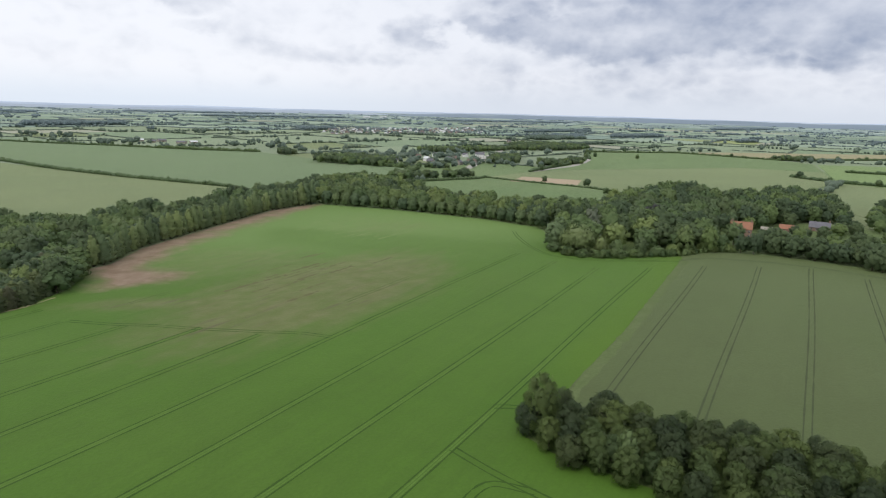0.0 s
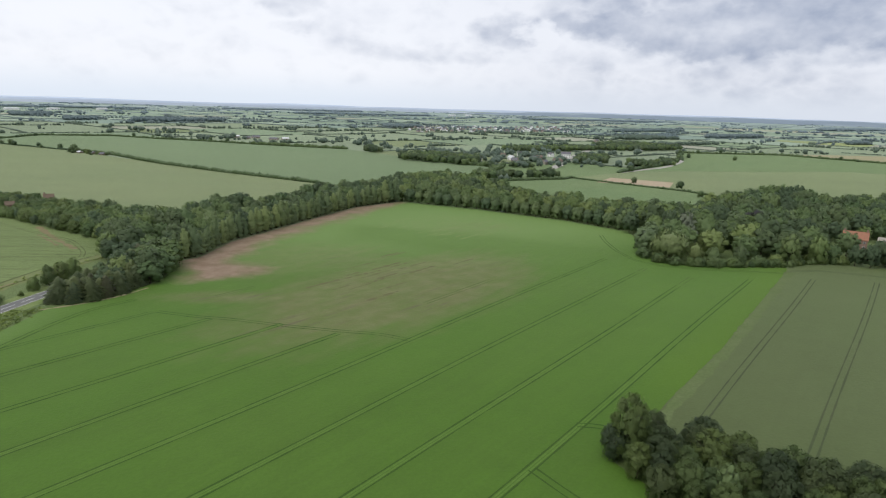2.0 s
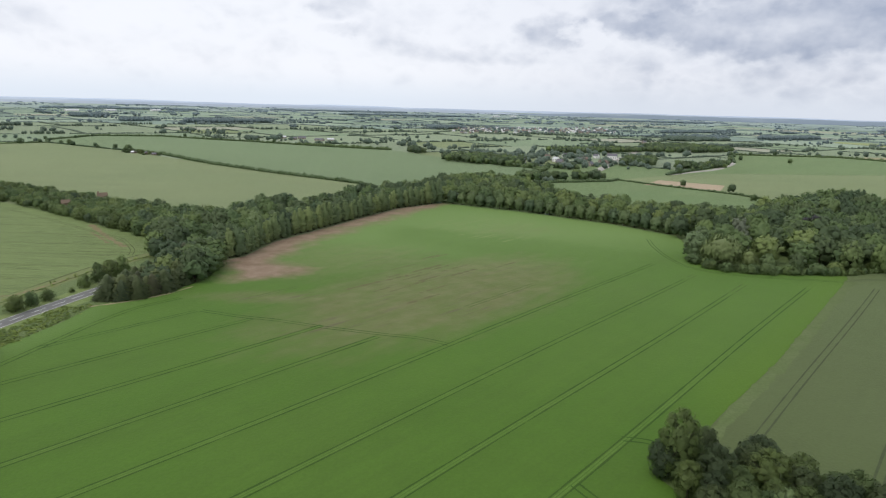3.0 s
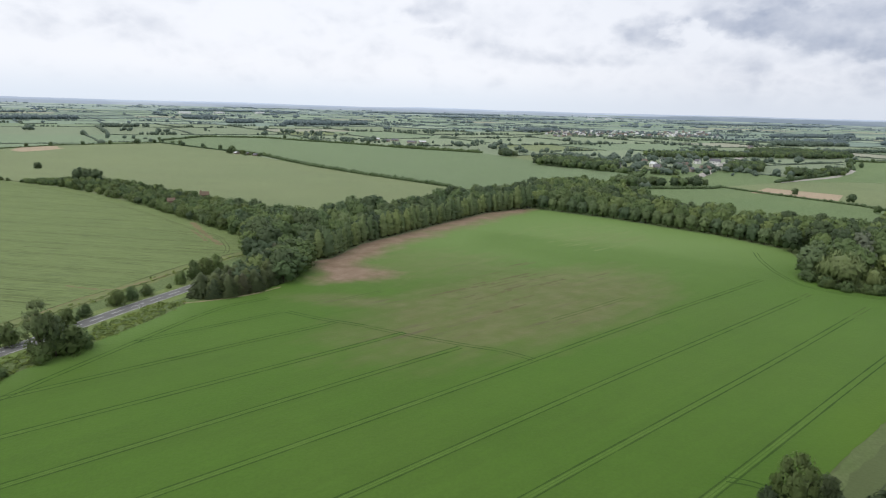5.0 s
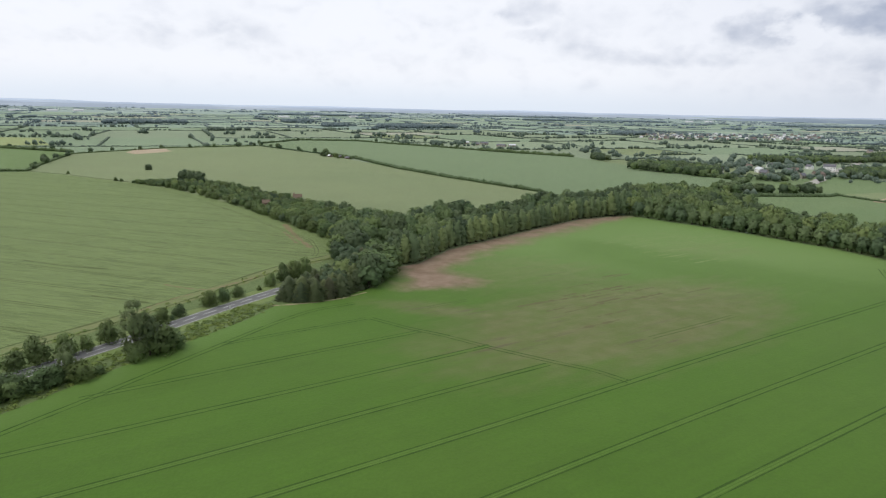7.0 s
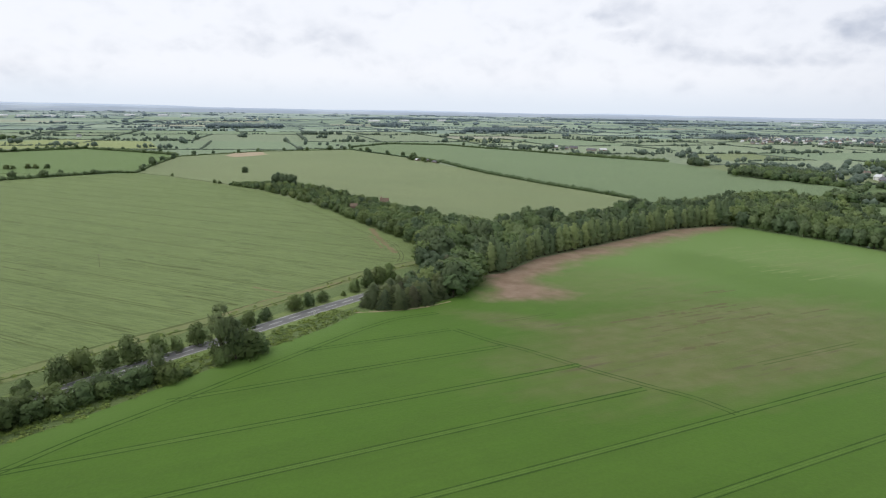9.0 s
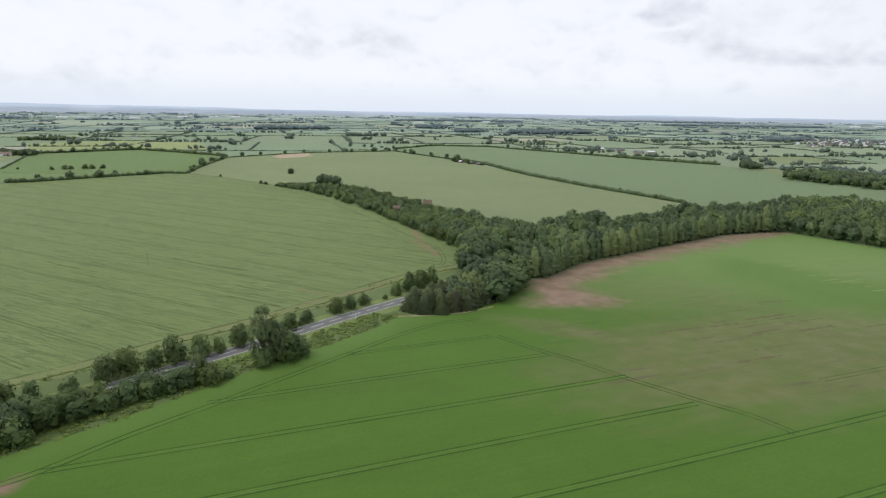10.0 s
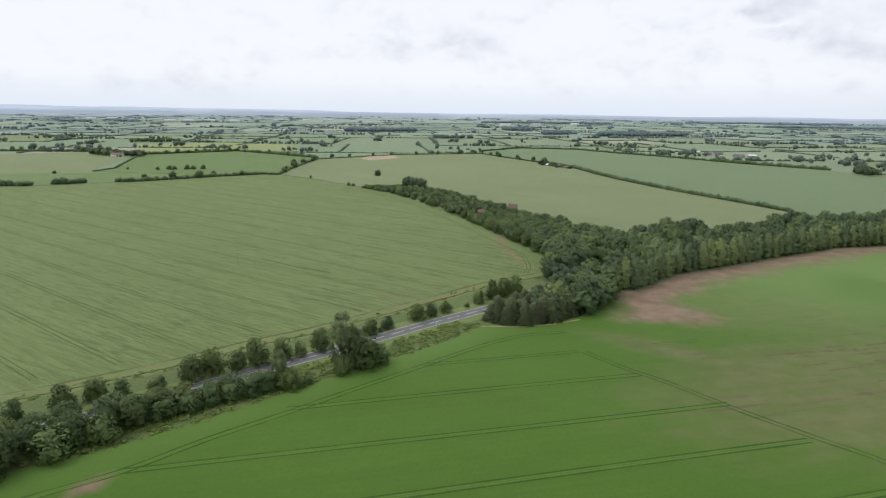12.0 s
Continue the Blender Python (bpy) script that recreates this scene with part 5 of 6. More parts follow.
for x, y, h, w in ((-104.5, 193, 2.2, 1.2), (-107, 188, 5.5, 1.1), (-113, 184, 5.5, 1.2), (-115, 181, 5.5, 1.3), (-119, 178, 6, 1.25), (-121, 171, 5, 1.3), (-125, 167, 6, 1.3), (-128, 161, 7.5, 1.25), (-129, 154, 8, 1.25), (-133, 149, 8.5, 1.25), (-134, 141, 8.5, 1.3),
                  (-139, 136, 9, 1.3), (-139, 128, 9, 1.25), (-145, 122, 9.5, 1.25), (-145, 113, 9.5, 1.25), (-151, 106, 9.5, 1.25), (-154, 97, 9, 1.2), (-135, 154, 7, 1.1), (-140, 145, 8, 1.2), (-146, 133, 8, 1.2), (-151, 119, 8, 1.2), (-160, 88, 8, 1.2), (-123, 175, 4, 1.3), (-131, 157, 6, 1.3), (-126, 160, 5, 1.3), (-122, 166, 4.5, 1.3), (-117, 176, 4.5, 1.3), (-130, 146, 6, 1.3), (-133, 136, 7, 1.3), (-137, 124, 8, 1.3)):
    if h > 7:
        plant(pick({"thicket": 5, "dark_thicket": 1}), x + 1.2, y - 0.6, h + 0.6, w * 0.95, "roadside bushes", "tall leafy bush between road and field")
    else:
        plant(pick({"bush": 4, "dark_bush": 2, "light_bush": 0.7}), x + 0.8, y - 0.4, h + 0.8, w, "roadside bushes")
for x, y, h in ((-938, 800, 13), (-926, 809, 14), (-948, 796, 11), (-916, 814, 10), (-868, 802, 9), (-858, 807, 8), (-872, 784, 4), (-898, 787, 4), (-884, 806, 9)):
    plant("dark_oak", x, y, h, 1.15, "far farm trees", "dark rounded tree beside far farm buildings")
for x, y, h in ((-222, 976, 6), (-236, 985, 7), (-246, 990, 8), (-205, 962, 5), (-188, 955, 5), (-212, 946, 4), (-180, 946, 4), (-207, 952, 4), (-220, 962, 4), (-192, 940, 4), (-226, 980, 6), (-240, 975, 5)):
    plant("dark_bush", x, y, h, 1.2, "hedge-end bushes", "dark bush beside grey farm sheds")
plant("light_bush", -75, 274, 5, 1.0, "roadside bushes")
weed_rng = np.random.default_rng(88)
weeds = []
P, W = along(GREEN_EDGE_ROAD[1:-1], 1.5)
for (x, y), (wx, wy) in zip(P, W):
    for k in range(6):
        o = weed_rng.uniform(0.0, 12.5)
        q = np.array((x - wy * o, y + wx * o)) + weed_rng.normal(0, 0.7, 2)
        if gap(ROAD, [q])[0] > 4.3:
            weeds.append(tuft(weed_rng, q[0], q[1], weed_rng.uniform(0.2, 0.9) * (1.0 if o < 4.5 else 0.6), weed_rng.uniform(0.5, 1.3)))
tagged(new("verge_weeds", toned_mesh("verge_weeds", weeds, M["weeds"])), "tall yellow-green weeds along the road verge", "weeds", kind="stuff")
far_side = []
P, W = along(LEFT_EDGE_ROAD[1:], 2.0)
for (x, y), (wx, wy) in zip(P, W):
    for k in range(1):
        q = np.array((x, y)) + weed_rng.normal(0, 1.1, 2)
        if gap(ROAD, [q])[0] > 4.3:
            far_side.append(tuft(weed_rng, q[0], q[1], weed_rng.uniform(0.25, 0.8), weed_rng.uniform(0.4, 1.1), 24))
tagged(new("verge_weeds", toned_mesh("verge_weeds", far_side, M["weeds"])), "dry tufts of grass along the barley edge", "weeds", kind="stuff")
plant("dark_thicket", -375, 722, 7.5, 1.25, "lone field trees", "lone dark rounded tree in a wheat field")
plant("oak", 772, 923, 8.5, 1.05, "lone field trees")
plant("dark_oak", 774, 600, 10, 1.1, "lone field trees", "dark rounded tree standing in a field hedge")
for x, y, h in ((-345, 617, 3.6), (-353, 621, 4.2), (-430, 664, 3.5)):
    plant("dark_bush", x, y, h, 0.9, "lone field trees")
for x, y, h in ((-652, 652, 4.5), (-641, 660, 6), (-636, 664, 5), (-627, 676, 6.5), (-620, 680, 6), (-610, 686, 6), (-716, 560, 4), (-690, 640, 3)):
    plant("dark_bush", x, y, h, 1.1, "bushes across the deep green field", "dark rounded bush standing in a green field", z=0.2)


# ---------------------------------------------------------------- distant hedges, trees and fields
def hedge_arrays(line, h, w, rg, step=3.0, leaf=1.0):
    """A hedge as a run of rough lumps with leaf clumps on them."""
    P, W = along(line, step)
    ps = []
    for (x, y) in P:
        k = rg.uniform(0.7, 1.25)
        c = np.array((x + rg.normal(0, 0.3), y + rg.normal(0, 0.3), h * 0.45 * k))
        r = np.array((w * 0.62 * rg.uniform(0.8, 1.3), w * 0.62 * rg.uniform(0.8, 1.3), h * 0.55 * k))
        ps.append(lump(rg, c, r))
        if leaf:
            ps.append(cards(rg, c, r, int(12 * leaf), 0.5))
    V, Q, T = gather(ps)
    V[:, 2] = np.maximum(V[:, 2], 0.0)
    return V, Q, T


hedge_rng = np.random.default_rng(31)
row_trees = []


def hedge(line, h=3.0, w=3.0, label="dark clipped field hedge with a few bushes", trees=0.0, step=3.0, leaf=1.0):
    V, Q, T = hedge_arrays(line, h, w, hedge_rng, step, leaf)
    ob = tagged(new("hedge", raw_mesh("hedge", V, Q, T, [M["hedge"]])), label, "hedge")
    if trees:
        P, _ = along(line, trees)
        for x, y in P[1:]:
            row_trees.append(cast("dark_oak", x + tree_rng.normal(0, trees * 0.25), y + tree_rng.normal(0, 1), tree_rng.uniform(5, 9.5), 1.15, 0.4))
    return ob


hedge([(-246, 1012), (-191, 956), (-104, 816), (-37, 732), (14, 677), (56, 632)], 4.0, 4.5, "long dark hedge between two wheat fields")
hedge([(-407, 1167), (-330, 1090), (-246, 1012)], 2.6, 3, trees=30)
hedge([(-582, 900), (-524, 1057), (-407, 1167)], 2.4, 3, trees=40)
hedge([(-486, 677), (-507, 672)], 3, 4)
hedge([(-507, 672), (-531, 628), (-566, 550), (-583, 530)], 4, 5, trees=26)
hedge([(-615, 489), (-600, 510)], 6, 7)
hedge([(-650, 454), (-625, 470)], 6, 7)
hedge([(-486, 679), (-520, 750), (-582, 898)], 3, 4, trees=22)
hedge([(-602, 928), (-700, 960), (-819, 992), (-886, 835), (-1000, 850), (-1150, 775)], 4.5, 5, trees=20)
hedge([(-886, 835), (-713, 640), (-700, 598)], 2, 2.5)
hedge([(344, 676), (364, 631), (386, 595), (410, 555), (416, 508), (400, 478)], 2.4, 3.0, trees=60)
hedge([(222, 642), (329, 662), (344, 676)], 3, 3)
hedge([(-12, 1200), (-103, 1273), (-177, 1318), (-276, 1398), (-400, 1382), (-430, 1232), (-407, 1169)], 4, 4, trees=60)
hedge([(-12, 1200), (48, 1158), (142, 1103)], 5.5, 6)
hedge([(205, 959), (235, 879), (301, 787), (240, 700), (215, 662)], 5, 6, trees=16)
hedge([(788, 1096), (991, 1060), (1058, 868), (1334, 846)], 4, 5, trees=40)
hedge([(775, 612), (768, 545), (793, 497), (850, 430)], 4.5, 5, trees=60)
hedge([(940, 650), (985, 600)], 5, 6)
hedge([(439, 732), (567, 829), (599, 847)], 4, 5, trees=18)
hedge([(667, 919), (788, 1096)], 3.5, 4, trees=30)
tagged(new("hedgerow_trees", toned_mesh("hedgerow_trees", row_trees, M["hedge"])), "rounded trees standing in the field hedges", "trees", kind="stuff")
for poly, seed, hts in (([(160, 1085), (185, 1090), (190, 1030), (170, 1020)], 41, (9, 12)), ([(186, 898), (225, 865), (262, 815), (290, 830), (300, 890), (260, 960), (215, 945)], 42, (9, 14)),
                        ([(436, 859), (482, 844), (556, 967), (515, 972)], 43, (8, 11)), ([(224, 664), (325, 672), (345, 705), (300, 700), (226, 684)], 44, (8, 11)), ([(428, 1073), (616, 1125), (640, 1190), (560, 1170), (430, 1130)], 47, (8, 11)),
                        ([(689, 1165), (844, 1221), (850, 1300), (760, 1330), (680, 1260)], 48, (9, 13)), ([(275, 800), (355, 792), (352, 815), (285, 830)], 49, (6, 9)), ([(500, 790), (516, 790), (520, 822), (504, 822)], 50, (12, 14)),
                        ([(530, 812), (575, 815), (650, 905), (630, 915), (560, 860)], 53, (6, 9)), ([(-960, 800), (-900, 830), (-850, 815), (-845, 800), (-925, 780)], 54, (7, 11)), ([(-1215, 1090), (-1136, 1172), (-1150, 1195), (-1230, 1115)], 55, (7, 11)),
                        ([(1058, 880), (1100, 890), (1120, 840), (1070, 835)], 45, (8, 12)), ([(620, 1150), (760, 1240), (900, 1260), (860, 1180), (700, 1120)], 46, (8, 12))):
    ps = {}
    for x, y in scatter(poly, 12.0, seed):
        k = pick({"oak": 2, "dark_oak": 3})
        ps.setdefault(k, []).append(cast(k, x, y, tree_rng.uniform(*hts), tree_rng.uniform(1.1, 1.6), 0.16))
    for k, L in ps.items():
        tagged(new("copse", toned_mesh("copse", L, BANK[k][0][1].materials[0])), "dark copse of broadleaf trees among fields", "woodland", kind="stuff")

# patchwork of fields beyond
far_rng = np.random.default_rng(51)
TURN2 = 0.52
ca, sa = math.cos(TURN2), math.sin(TURN2)


def to_world(p):
    p = np.asarray(p, float)
    return np.stack([p[..., 0] * ca - p[..., 1] * sa, p[..., 0] * sa + p[..., 1] * ca], -1)


cells = []


def split(x0, y0, x1, y1, depth=0):
    c = to_world(((x0 + x1) / 2, (y0 + y1) / 2))
    r = math.hypot(c[0] - EYE_MID[0], c[1] - EYE_MID[1])
    half = math.hypot(x1 - x0, y1 - y0) / 2
    if r - half > 16500:
        return
    bearing = abs(math.atan2(c[0], c[1]))
    if bearing > radians(66) + math.asin(min(1, half / max(r, 1))) or (r < 400 and half < 300):
        return
    size = 250 + 0.05 * max(0, r - 2500)
    w, h = x1 - x0, y1 - y0
    if max(w, h) > size * far_rng.uniform(1.0, 1.7) and depth < 16:
        f = far_rng.uniform(0.36, 0.64)
        if w > h * far_rng.uniform(0.8, 1.2):
            split(x0, y0, x0 + w * f, y1, depth + 1)
            split(x0 + w * f, y0, x1, y1, depth + 1)
        else:
            split(x0, y0, x1, y0 + h * f, depth + 1)
            split(x0, y0 + h * f, x1, y1, depth + 1)
        return
    cells.append((x0, y0, x1, y1, r))


split(-18000, -18000, 18000, 18000)


def bend(p):
    """Lets straight far boundaries wander a little."""
    q = to_world(p)
    return q + np.stack([18 * np.sin(q[..., 1] / 260 + 1.3) + 9 * np.sin(q[..., 0] / 97), 18 * np.sin(q[..., 0] / 230) + 9 * np.sin(q[..., 1] / 83)], -1)


def taken(P):
    r = np.zeros(len(P), bool)
    for poly in NEAR_POLYS:
        r |= inside(poly, P)
    return r


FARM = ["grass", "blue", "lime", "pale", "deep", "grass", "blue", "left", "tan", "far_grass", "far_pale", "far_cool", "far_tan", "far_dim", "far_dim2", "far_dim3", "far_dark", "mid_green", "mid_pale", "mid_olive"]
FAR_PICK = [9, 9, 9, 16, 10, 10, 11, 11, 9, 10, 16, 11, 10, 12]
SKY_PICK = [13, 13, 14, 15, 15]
NEAR_PICK = [0, 3, 3, 0, 7, 2, 0, 0, 3, 4]
fv, fq, fi, nv = [], [], [], 0
hedge_lines = []
for x0, y0, x1, y1, r in cells:
    n = 3 if r < 6000 else 2
    g = np.stack(np.meshgrid(np.linspace(x0, x1, n + 1), np.linspace(y0, y1, n + 1), indexing="ij"), -1).reshape(-1, 2)
    w = bend(g)
    W3 = np.c_[w, np.full(len(w), 0.12 if r < 1300 else 0.0)]
    ii, jj = np.meshgrid(np.arange(n), np.arange(n), indexing="ij")
    a = (ii * (n + 1) + jj).ravel()
    quads = np.stack([a, a + n + 1, a + n + 2, a + 1], -1)
    p = far_rng.random()
    # farther cells take colours with more haze painted in
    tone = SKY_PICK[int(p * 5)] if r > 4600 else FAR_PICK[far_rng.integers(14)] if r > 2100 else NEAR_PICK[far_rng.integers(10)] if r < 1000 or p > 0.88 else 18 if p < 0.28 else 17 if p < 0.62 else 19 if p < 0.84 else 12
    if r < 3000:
        tagged(new("field", raw_mesh("field", pull_to_eye(W3), quads, None, [M[FARM[tone]]])), "distant field in the patchwork of farmland", "field", "patchwork fields", kind="structure")
    else:
        fv.append(W3)
        fq.append(quads + nv)
        nv += len(w)
        fi += [tone] * (n * n)
    if r < 10500:
        for e0, e1 in (((x0, y0), (x1, y0)), ((x0, y0), (x0, y1))):
            if far_rng.random() < (0.9 if r < 3000 else 0.5):
                hedge_lines.append((np.linspace(e0, e1, 40 if r < 1800 else 24), r))
V = pull_to_eye(np.concatenate(fv))
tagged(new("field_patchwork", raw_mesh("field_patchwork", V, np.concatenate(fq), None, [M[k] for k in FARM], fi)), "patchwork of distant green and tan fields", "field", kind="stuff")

# hedges and trees of the patchwork: rough hedges with gaps, hedgerow trees here and there, some hedges grown out
def blobs(C, R, rg):
    """Many rough round clumps at once, twenty faces each."""
    n, m = len(C), len(ICO1[0])
    V = ICO1[0][None] * (1 + 0.2 * rg.standard_normal((n, m, 1))) * R[:, None] + C[:, None]
    V[..., 2] = np.maximum(V[..., 2], 0)
    T = (ICO1[1][None] + m * np.arange(n)[:, None, None]).reshape(-1, 3)
    return V.reshape(-1, 3), None, T


tp, tq = [], []
hedge_c, hedge_r = [], []
for g, r in hedge_lines:
    w = bend(g)
    c = w.mean(0)
    if abs(math.atan2(c[0], c[1])) > radians(60):
        continue
    step = 4.0 if r < 1700 else 6.0 if r < 3200 else 13.0 if r < 6000 else 26.0
    P, _ = along(w, step)
    if len(P) < 3:
        continue
    clear = ~taken(P)
    for poly in (LEFT, PALE, BLUE, BIGR, DEEP, SIDE_L):
        clear &= gap(poly + poly[:1], P) > 8
    P = P[clear]
    n = len(P)
    p = far_rng.random()
    rate, tall = (0.05, 7) if p < 0.35 else (0.16, 9) if p < 0.75 else (0.50, 8)
    run = np.repeat(far_rng.random(n // 7 + 1), 7)[:n]                  # stretches of one growth
    low = far_rng.uniform(1.5, 2.8)
    grown = run < rate
    h = np.where(grown, far_rng.uniform(0.45, 1.1, n) * tall, low * far_rng.uniform(0.6, 1.3, n) * (0.6 + 0.8 * run))
    keep = (run < 0.93) & (far_rng.random(n) < np.where(grown, min(1.0, step / 6.0), 0.97))
    wide = np.where(grown, h * far_rng.uniform(0.38, 0.62, n), np.maximum(step * 0.66, 1.9) * far_rng.uniform(0.8, 1.2, n))
    jog = far_rng.normal(0, 1, (n, 2)) * np.where(grown, 2.0, 0.35)[:, None]
    hedge_c.append(np.c_[P + jog, h * 0.44][keep])
    hedge_r.append(np.c_[wide, wide, h * 0.56][keep])
hedge_c, hedge_r = np.concatenate(hedge_c), np.concatenate(hedge_r)
V, _, T = blobs(hedge_c, hedge_r, far_rng)
# hedge leaves picked by distance, with more painted haze farther off
far_q = np.digitize(np.hypot(V[T[:, 0], 0] - EYE_MID[0], V[T[:, 0], 1] - EYE_MID[1]), (2100, 3300, 5200))
tagged(new("far_hedgerows", raw_mesh("far_hedgerows", pull_to_eye(V), None, T, [M["far_leaf"], M["mid_leaf"], M["mist_leaf"], M["dim_leaf"]], far_q, True)), "dark hedgerows dividing the distant fields", "hedge", kind="stuff")

# trees scattered in clusters about farms and field corners
spread = np.random.default_rng(57)
for k in range(520):
    q = 1020 + 6500 * spread.random() ** 1.5
    a = spread.uniform(-1.02, 1.02)
    cx, cy = EYE_MID[0] + q * math.sin(a), EYE_MID[1] + q * math.cos(a)
    m = int(spread.integers(1, 9)) if q < 2500 else int(spread.integers(4, 22))
    way = spread.uniform(0, math.pi)
    L = spread.uniform(10, 60) * (1 if q < 2500 else 2.6)
    for u in spread.uniform(-1, 1, m):
        tq.append((cx + L * u * math.cos(way) + spread.normal(0, 6), cy + L * u * math.sin(way) * 0.6 + spread.normal(0, 6), 3.5 + 9.5 * spread.random() ** 1.6, max(q, 1600)))

# far woods: long dark blocks between the fields
for ax, ay, bx, by, deep, high in ((-378, 2199, -116, 2382, 110, 15), (-816, 2559, -723, 2660, 90, 15), (-570, 2225, -491, 2288, 60, 12), (-112, 1313, -89, 1319, 30, 11), (385, 2100, 519, 2164, 120, 14), (3042, 2989, 4012, 3388, 500, 16), (920, 1574, 1167, 1637, 260, 12),
                                  (1367, 1780, 1665, 1862, 140, 13), (1635, 1502, 1742, 1523, 60, 13), (-1229, 2027, -1035, 2200, 130, 15), (-874, 2729, -768, 2832, 90, 14), (-586, 2287, -507, 2353, 70, 13), (-392, 2312, -270, 2410, 80, 14), (-748, 1711, -655, 1780, 50, 10),
                                  (-3187, 2388, -3114, 2514, 160, 14), (-3056, 2614, -2997, 2718, 160, 14), (724, 1779, 1052, 1819, 20, 7), (617, 1497, 651, 1506, 16, 8), (1250, 2150, 1700, 2350, 120, 11), (1500, 1200, 1560, 1230, 40, 10), (900, 1330, 1120, 1400, 40, 9),
                                  (-1500, 4200, -700, 4500, 250, 14), (200, 4300, 1200, 4600, 260, 14), (1800, 4200, 3000, 4400, 300, 14), (-300, 5600, 900, 5900, 300, 15)):
    A, B = np.array((ax, ay)), np.array((bx, by))
    way = (A + B) / 2 - EYE_MID[:2]
    way = way / np.hypot(*way)
    r = float(np.hypot(*((A + B) / 2 - EYE_MID[:2])))
    step = 11 if r < 3000 else 22
    n = max(8, int(np.hypot(*(B - A)) * deep / step ** 2))
    for u, v in far_rng.random((n, 2)):
        v = v * (1 + 0.25 * math.sin(u * 17))
        q = A + (B - A) * u + way * deep * v
        tq.append((q[0], q[1], high * far_rng.uniform(0.7, 1.1), 1600 if r < 3000 else 3200))
for x, y in zip(far_rng.uniform(440, 1250, 160), far_rng.uniform(1800, 2400, 160)):       # village trees
    tq.append((x, y, far_rng.uniform(4, 9), 1600))
for x, y in zip(far_rng.uniform(240, 500, 170), far_rng.uniform(790, 1080, 170)):            # hamlet trees
    tq.append((x, y, far_rng.uniform(5, 11), 900))
pts = np.array([(x, y) for x, y, _, _ in tq])
free = ~taken(pts) & (np.hypot(pts[:, 0] - 780, pts[:, 1] - 570) > 80)
for poly in (LEFT, PALE, BLUE, BIGR, DEEP, SIDE_L):
    free &= gap(poly + poly[:1], pts) > 9
for (x, y, h, r), ok in zip(tq, free):
    if not ok:
        continue
    if r < 1500:
        if math.hypot(x - 472, y - 948) < 24:
            continue
        w = h * far_rng.uniform(0.40, 0.62)
        for q in range(4):
            o = far_rng.normal(0, 0.36, 2) * w if q else np.zeros(2)
            f = 1.0 if q == 0 else far_rng.uniform(0.5, 0.75)
            c, rr = np.array((x + o[0], y + o[1], h * (0.52 if q == 0 else far_rng.uniform(0.25, 0.6)))), np.array((w * f, w * f, h * 0.46 * f))
            tp += [lump(far_rng, c, rr * 0.9), cards(far_rng, c, rr, 14 if q == 0 else 7, 0.75)]
        continue
    w = h * far_rng.uniform(0.42, 0.62) * (1.0 if r < 3000 else 1.8)
    for q in range(3):
        o = far_rng.normal(0, 0.42, 2) * w if q else np.zeros(2)
        f = 1.0 if q == 0 else far_rng.uniform(0.45, 0.75)
        tp.append(lump(far_rng, np.array((x + o[0], y + o[1], h * (0.48 if q == 0 else far_rng.uniform(0.25, 0.6)))), np.array((w * f, w * f, h * 0.48 * f)) * 0.9))
    if r < 2400:
        tp.append(cards(far_rng, np.array((x, y, h * 0.5)), np.array((w, w, h * 0.52)), 22, 0.95))
V, Q, T = gather(tp)
V[:, 2] = np.maximum(V[:, 2], 0)
# tree leaves picked by distance; their haze is painted in
far_q = np.concatenate([np.digitize(np.hypot(V[F[:, 0], 0] - EYE_MID[0], V[F[:, 0], 1] - EYE_MID[1]), (2000, 3300, 5200)) for F in (Q, T)])
tagged(new("far_trees", raw_mesh("far_trees", pull_to_eye(V), Q, T, [M["far_leaf"], M["mid_leaf"], M["mist_leaf"], M["dim_leaf"]], far_q, True)), "countless distant trees along hedges and in woods", "trees", kind="stuff")

# skyline: low hills
n = 240
az = np.linspace(radians(-75), radians(75), n)
hts = 20 + 36 * np.array([noise.fractal(Vector((a * 5, 0.3, 0)), 1.0, 2.0, 5) for a in az]) + 100 * np.exp(-((az + 0.95) / 0.34) ** 2) + 20 * np.exp(-((az - 0.9) / 0.45) ** 2)
R = 16200
base = np.stack([EYE_MID[0] + R * np.sin(az), EYE_MID[1] + R * np.cos(az), np.full(n, -60.0)], -1)
top = base.copy()
top[:, 2] = np.maximum(hts, 5)
back = top.copy()
back[:, :2] = EYE_MID[:2] + (back[:, :2] - EYE_MID[:2]) * 1.1
back[:, 2] = -60
k = np.arange(n - 1)
Q = np.concatenate([np.stack([k, k + n, k + n + 1, k + 1], -1), np.stack([k + n, k + 2 * n, k + 2 * n + 1, k + n + 1], -1)])
tagged(new("backdrop_hills", raw_mesh("backdrop_hills", pull_to_eye(np.vstack([base, top, back])), Q, None, [M["hill"]], smooth=True)), "low skyline hills with blue-grey haze painted on", "hills", kind="structure")


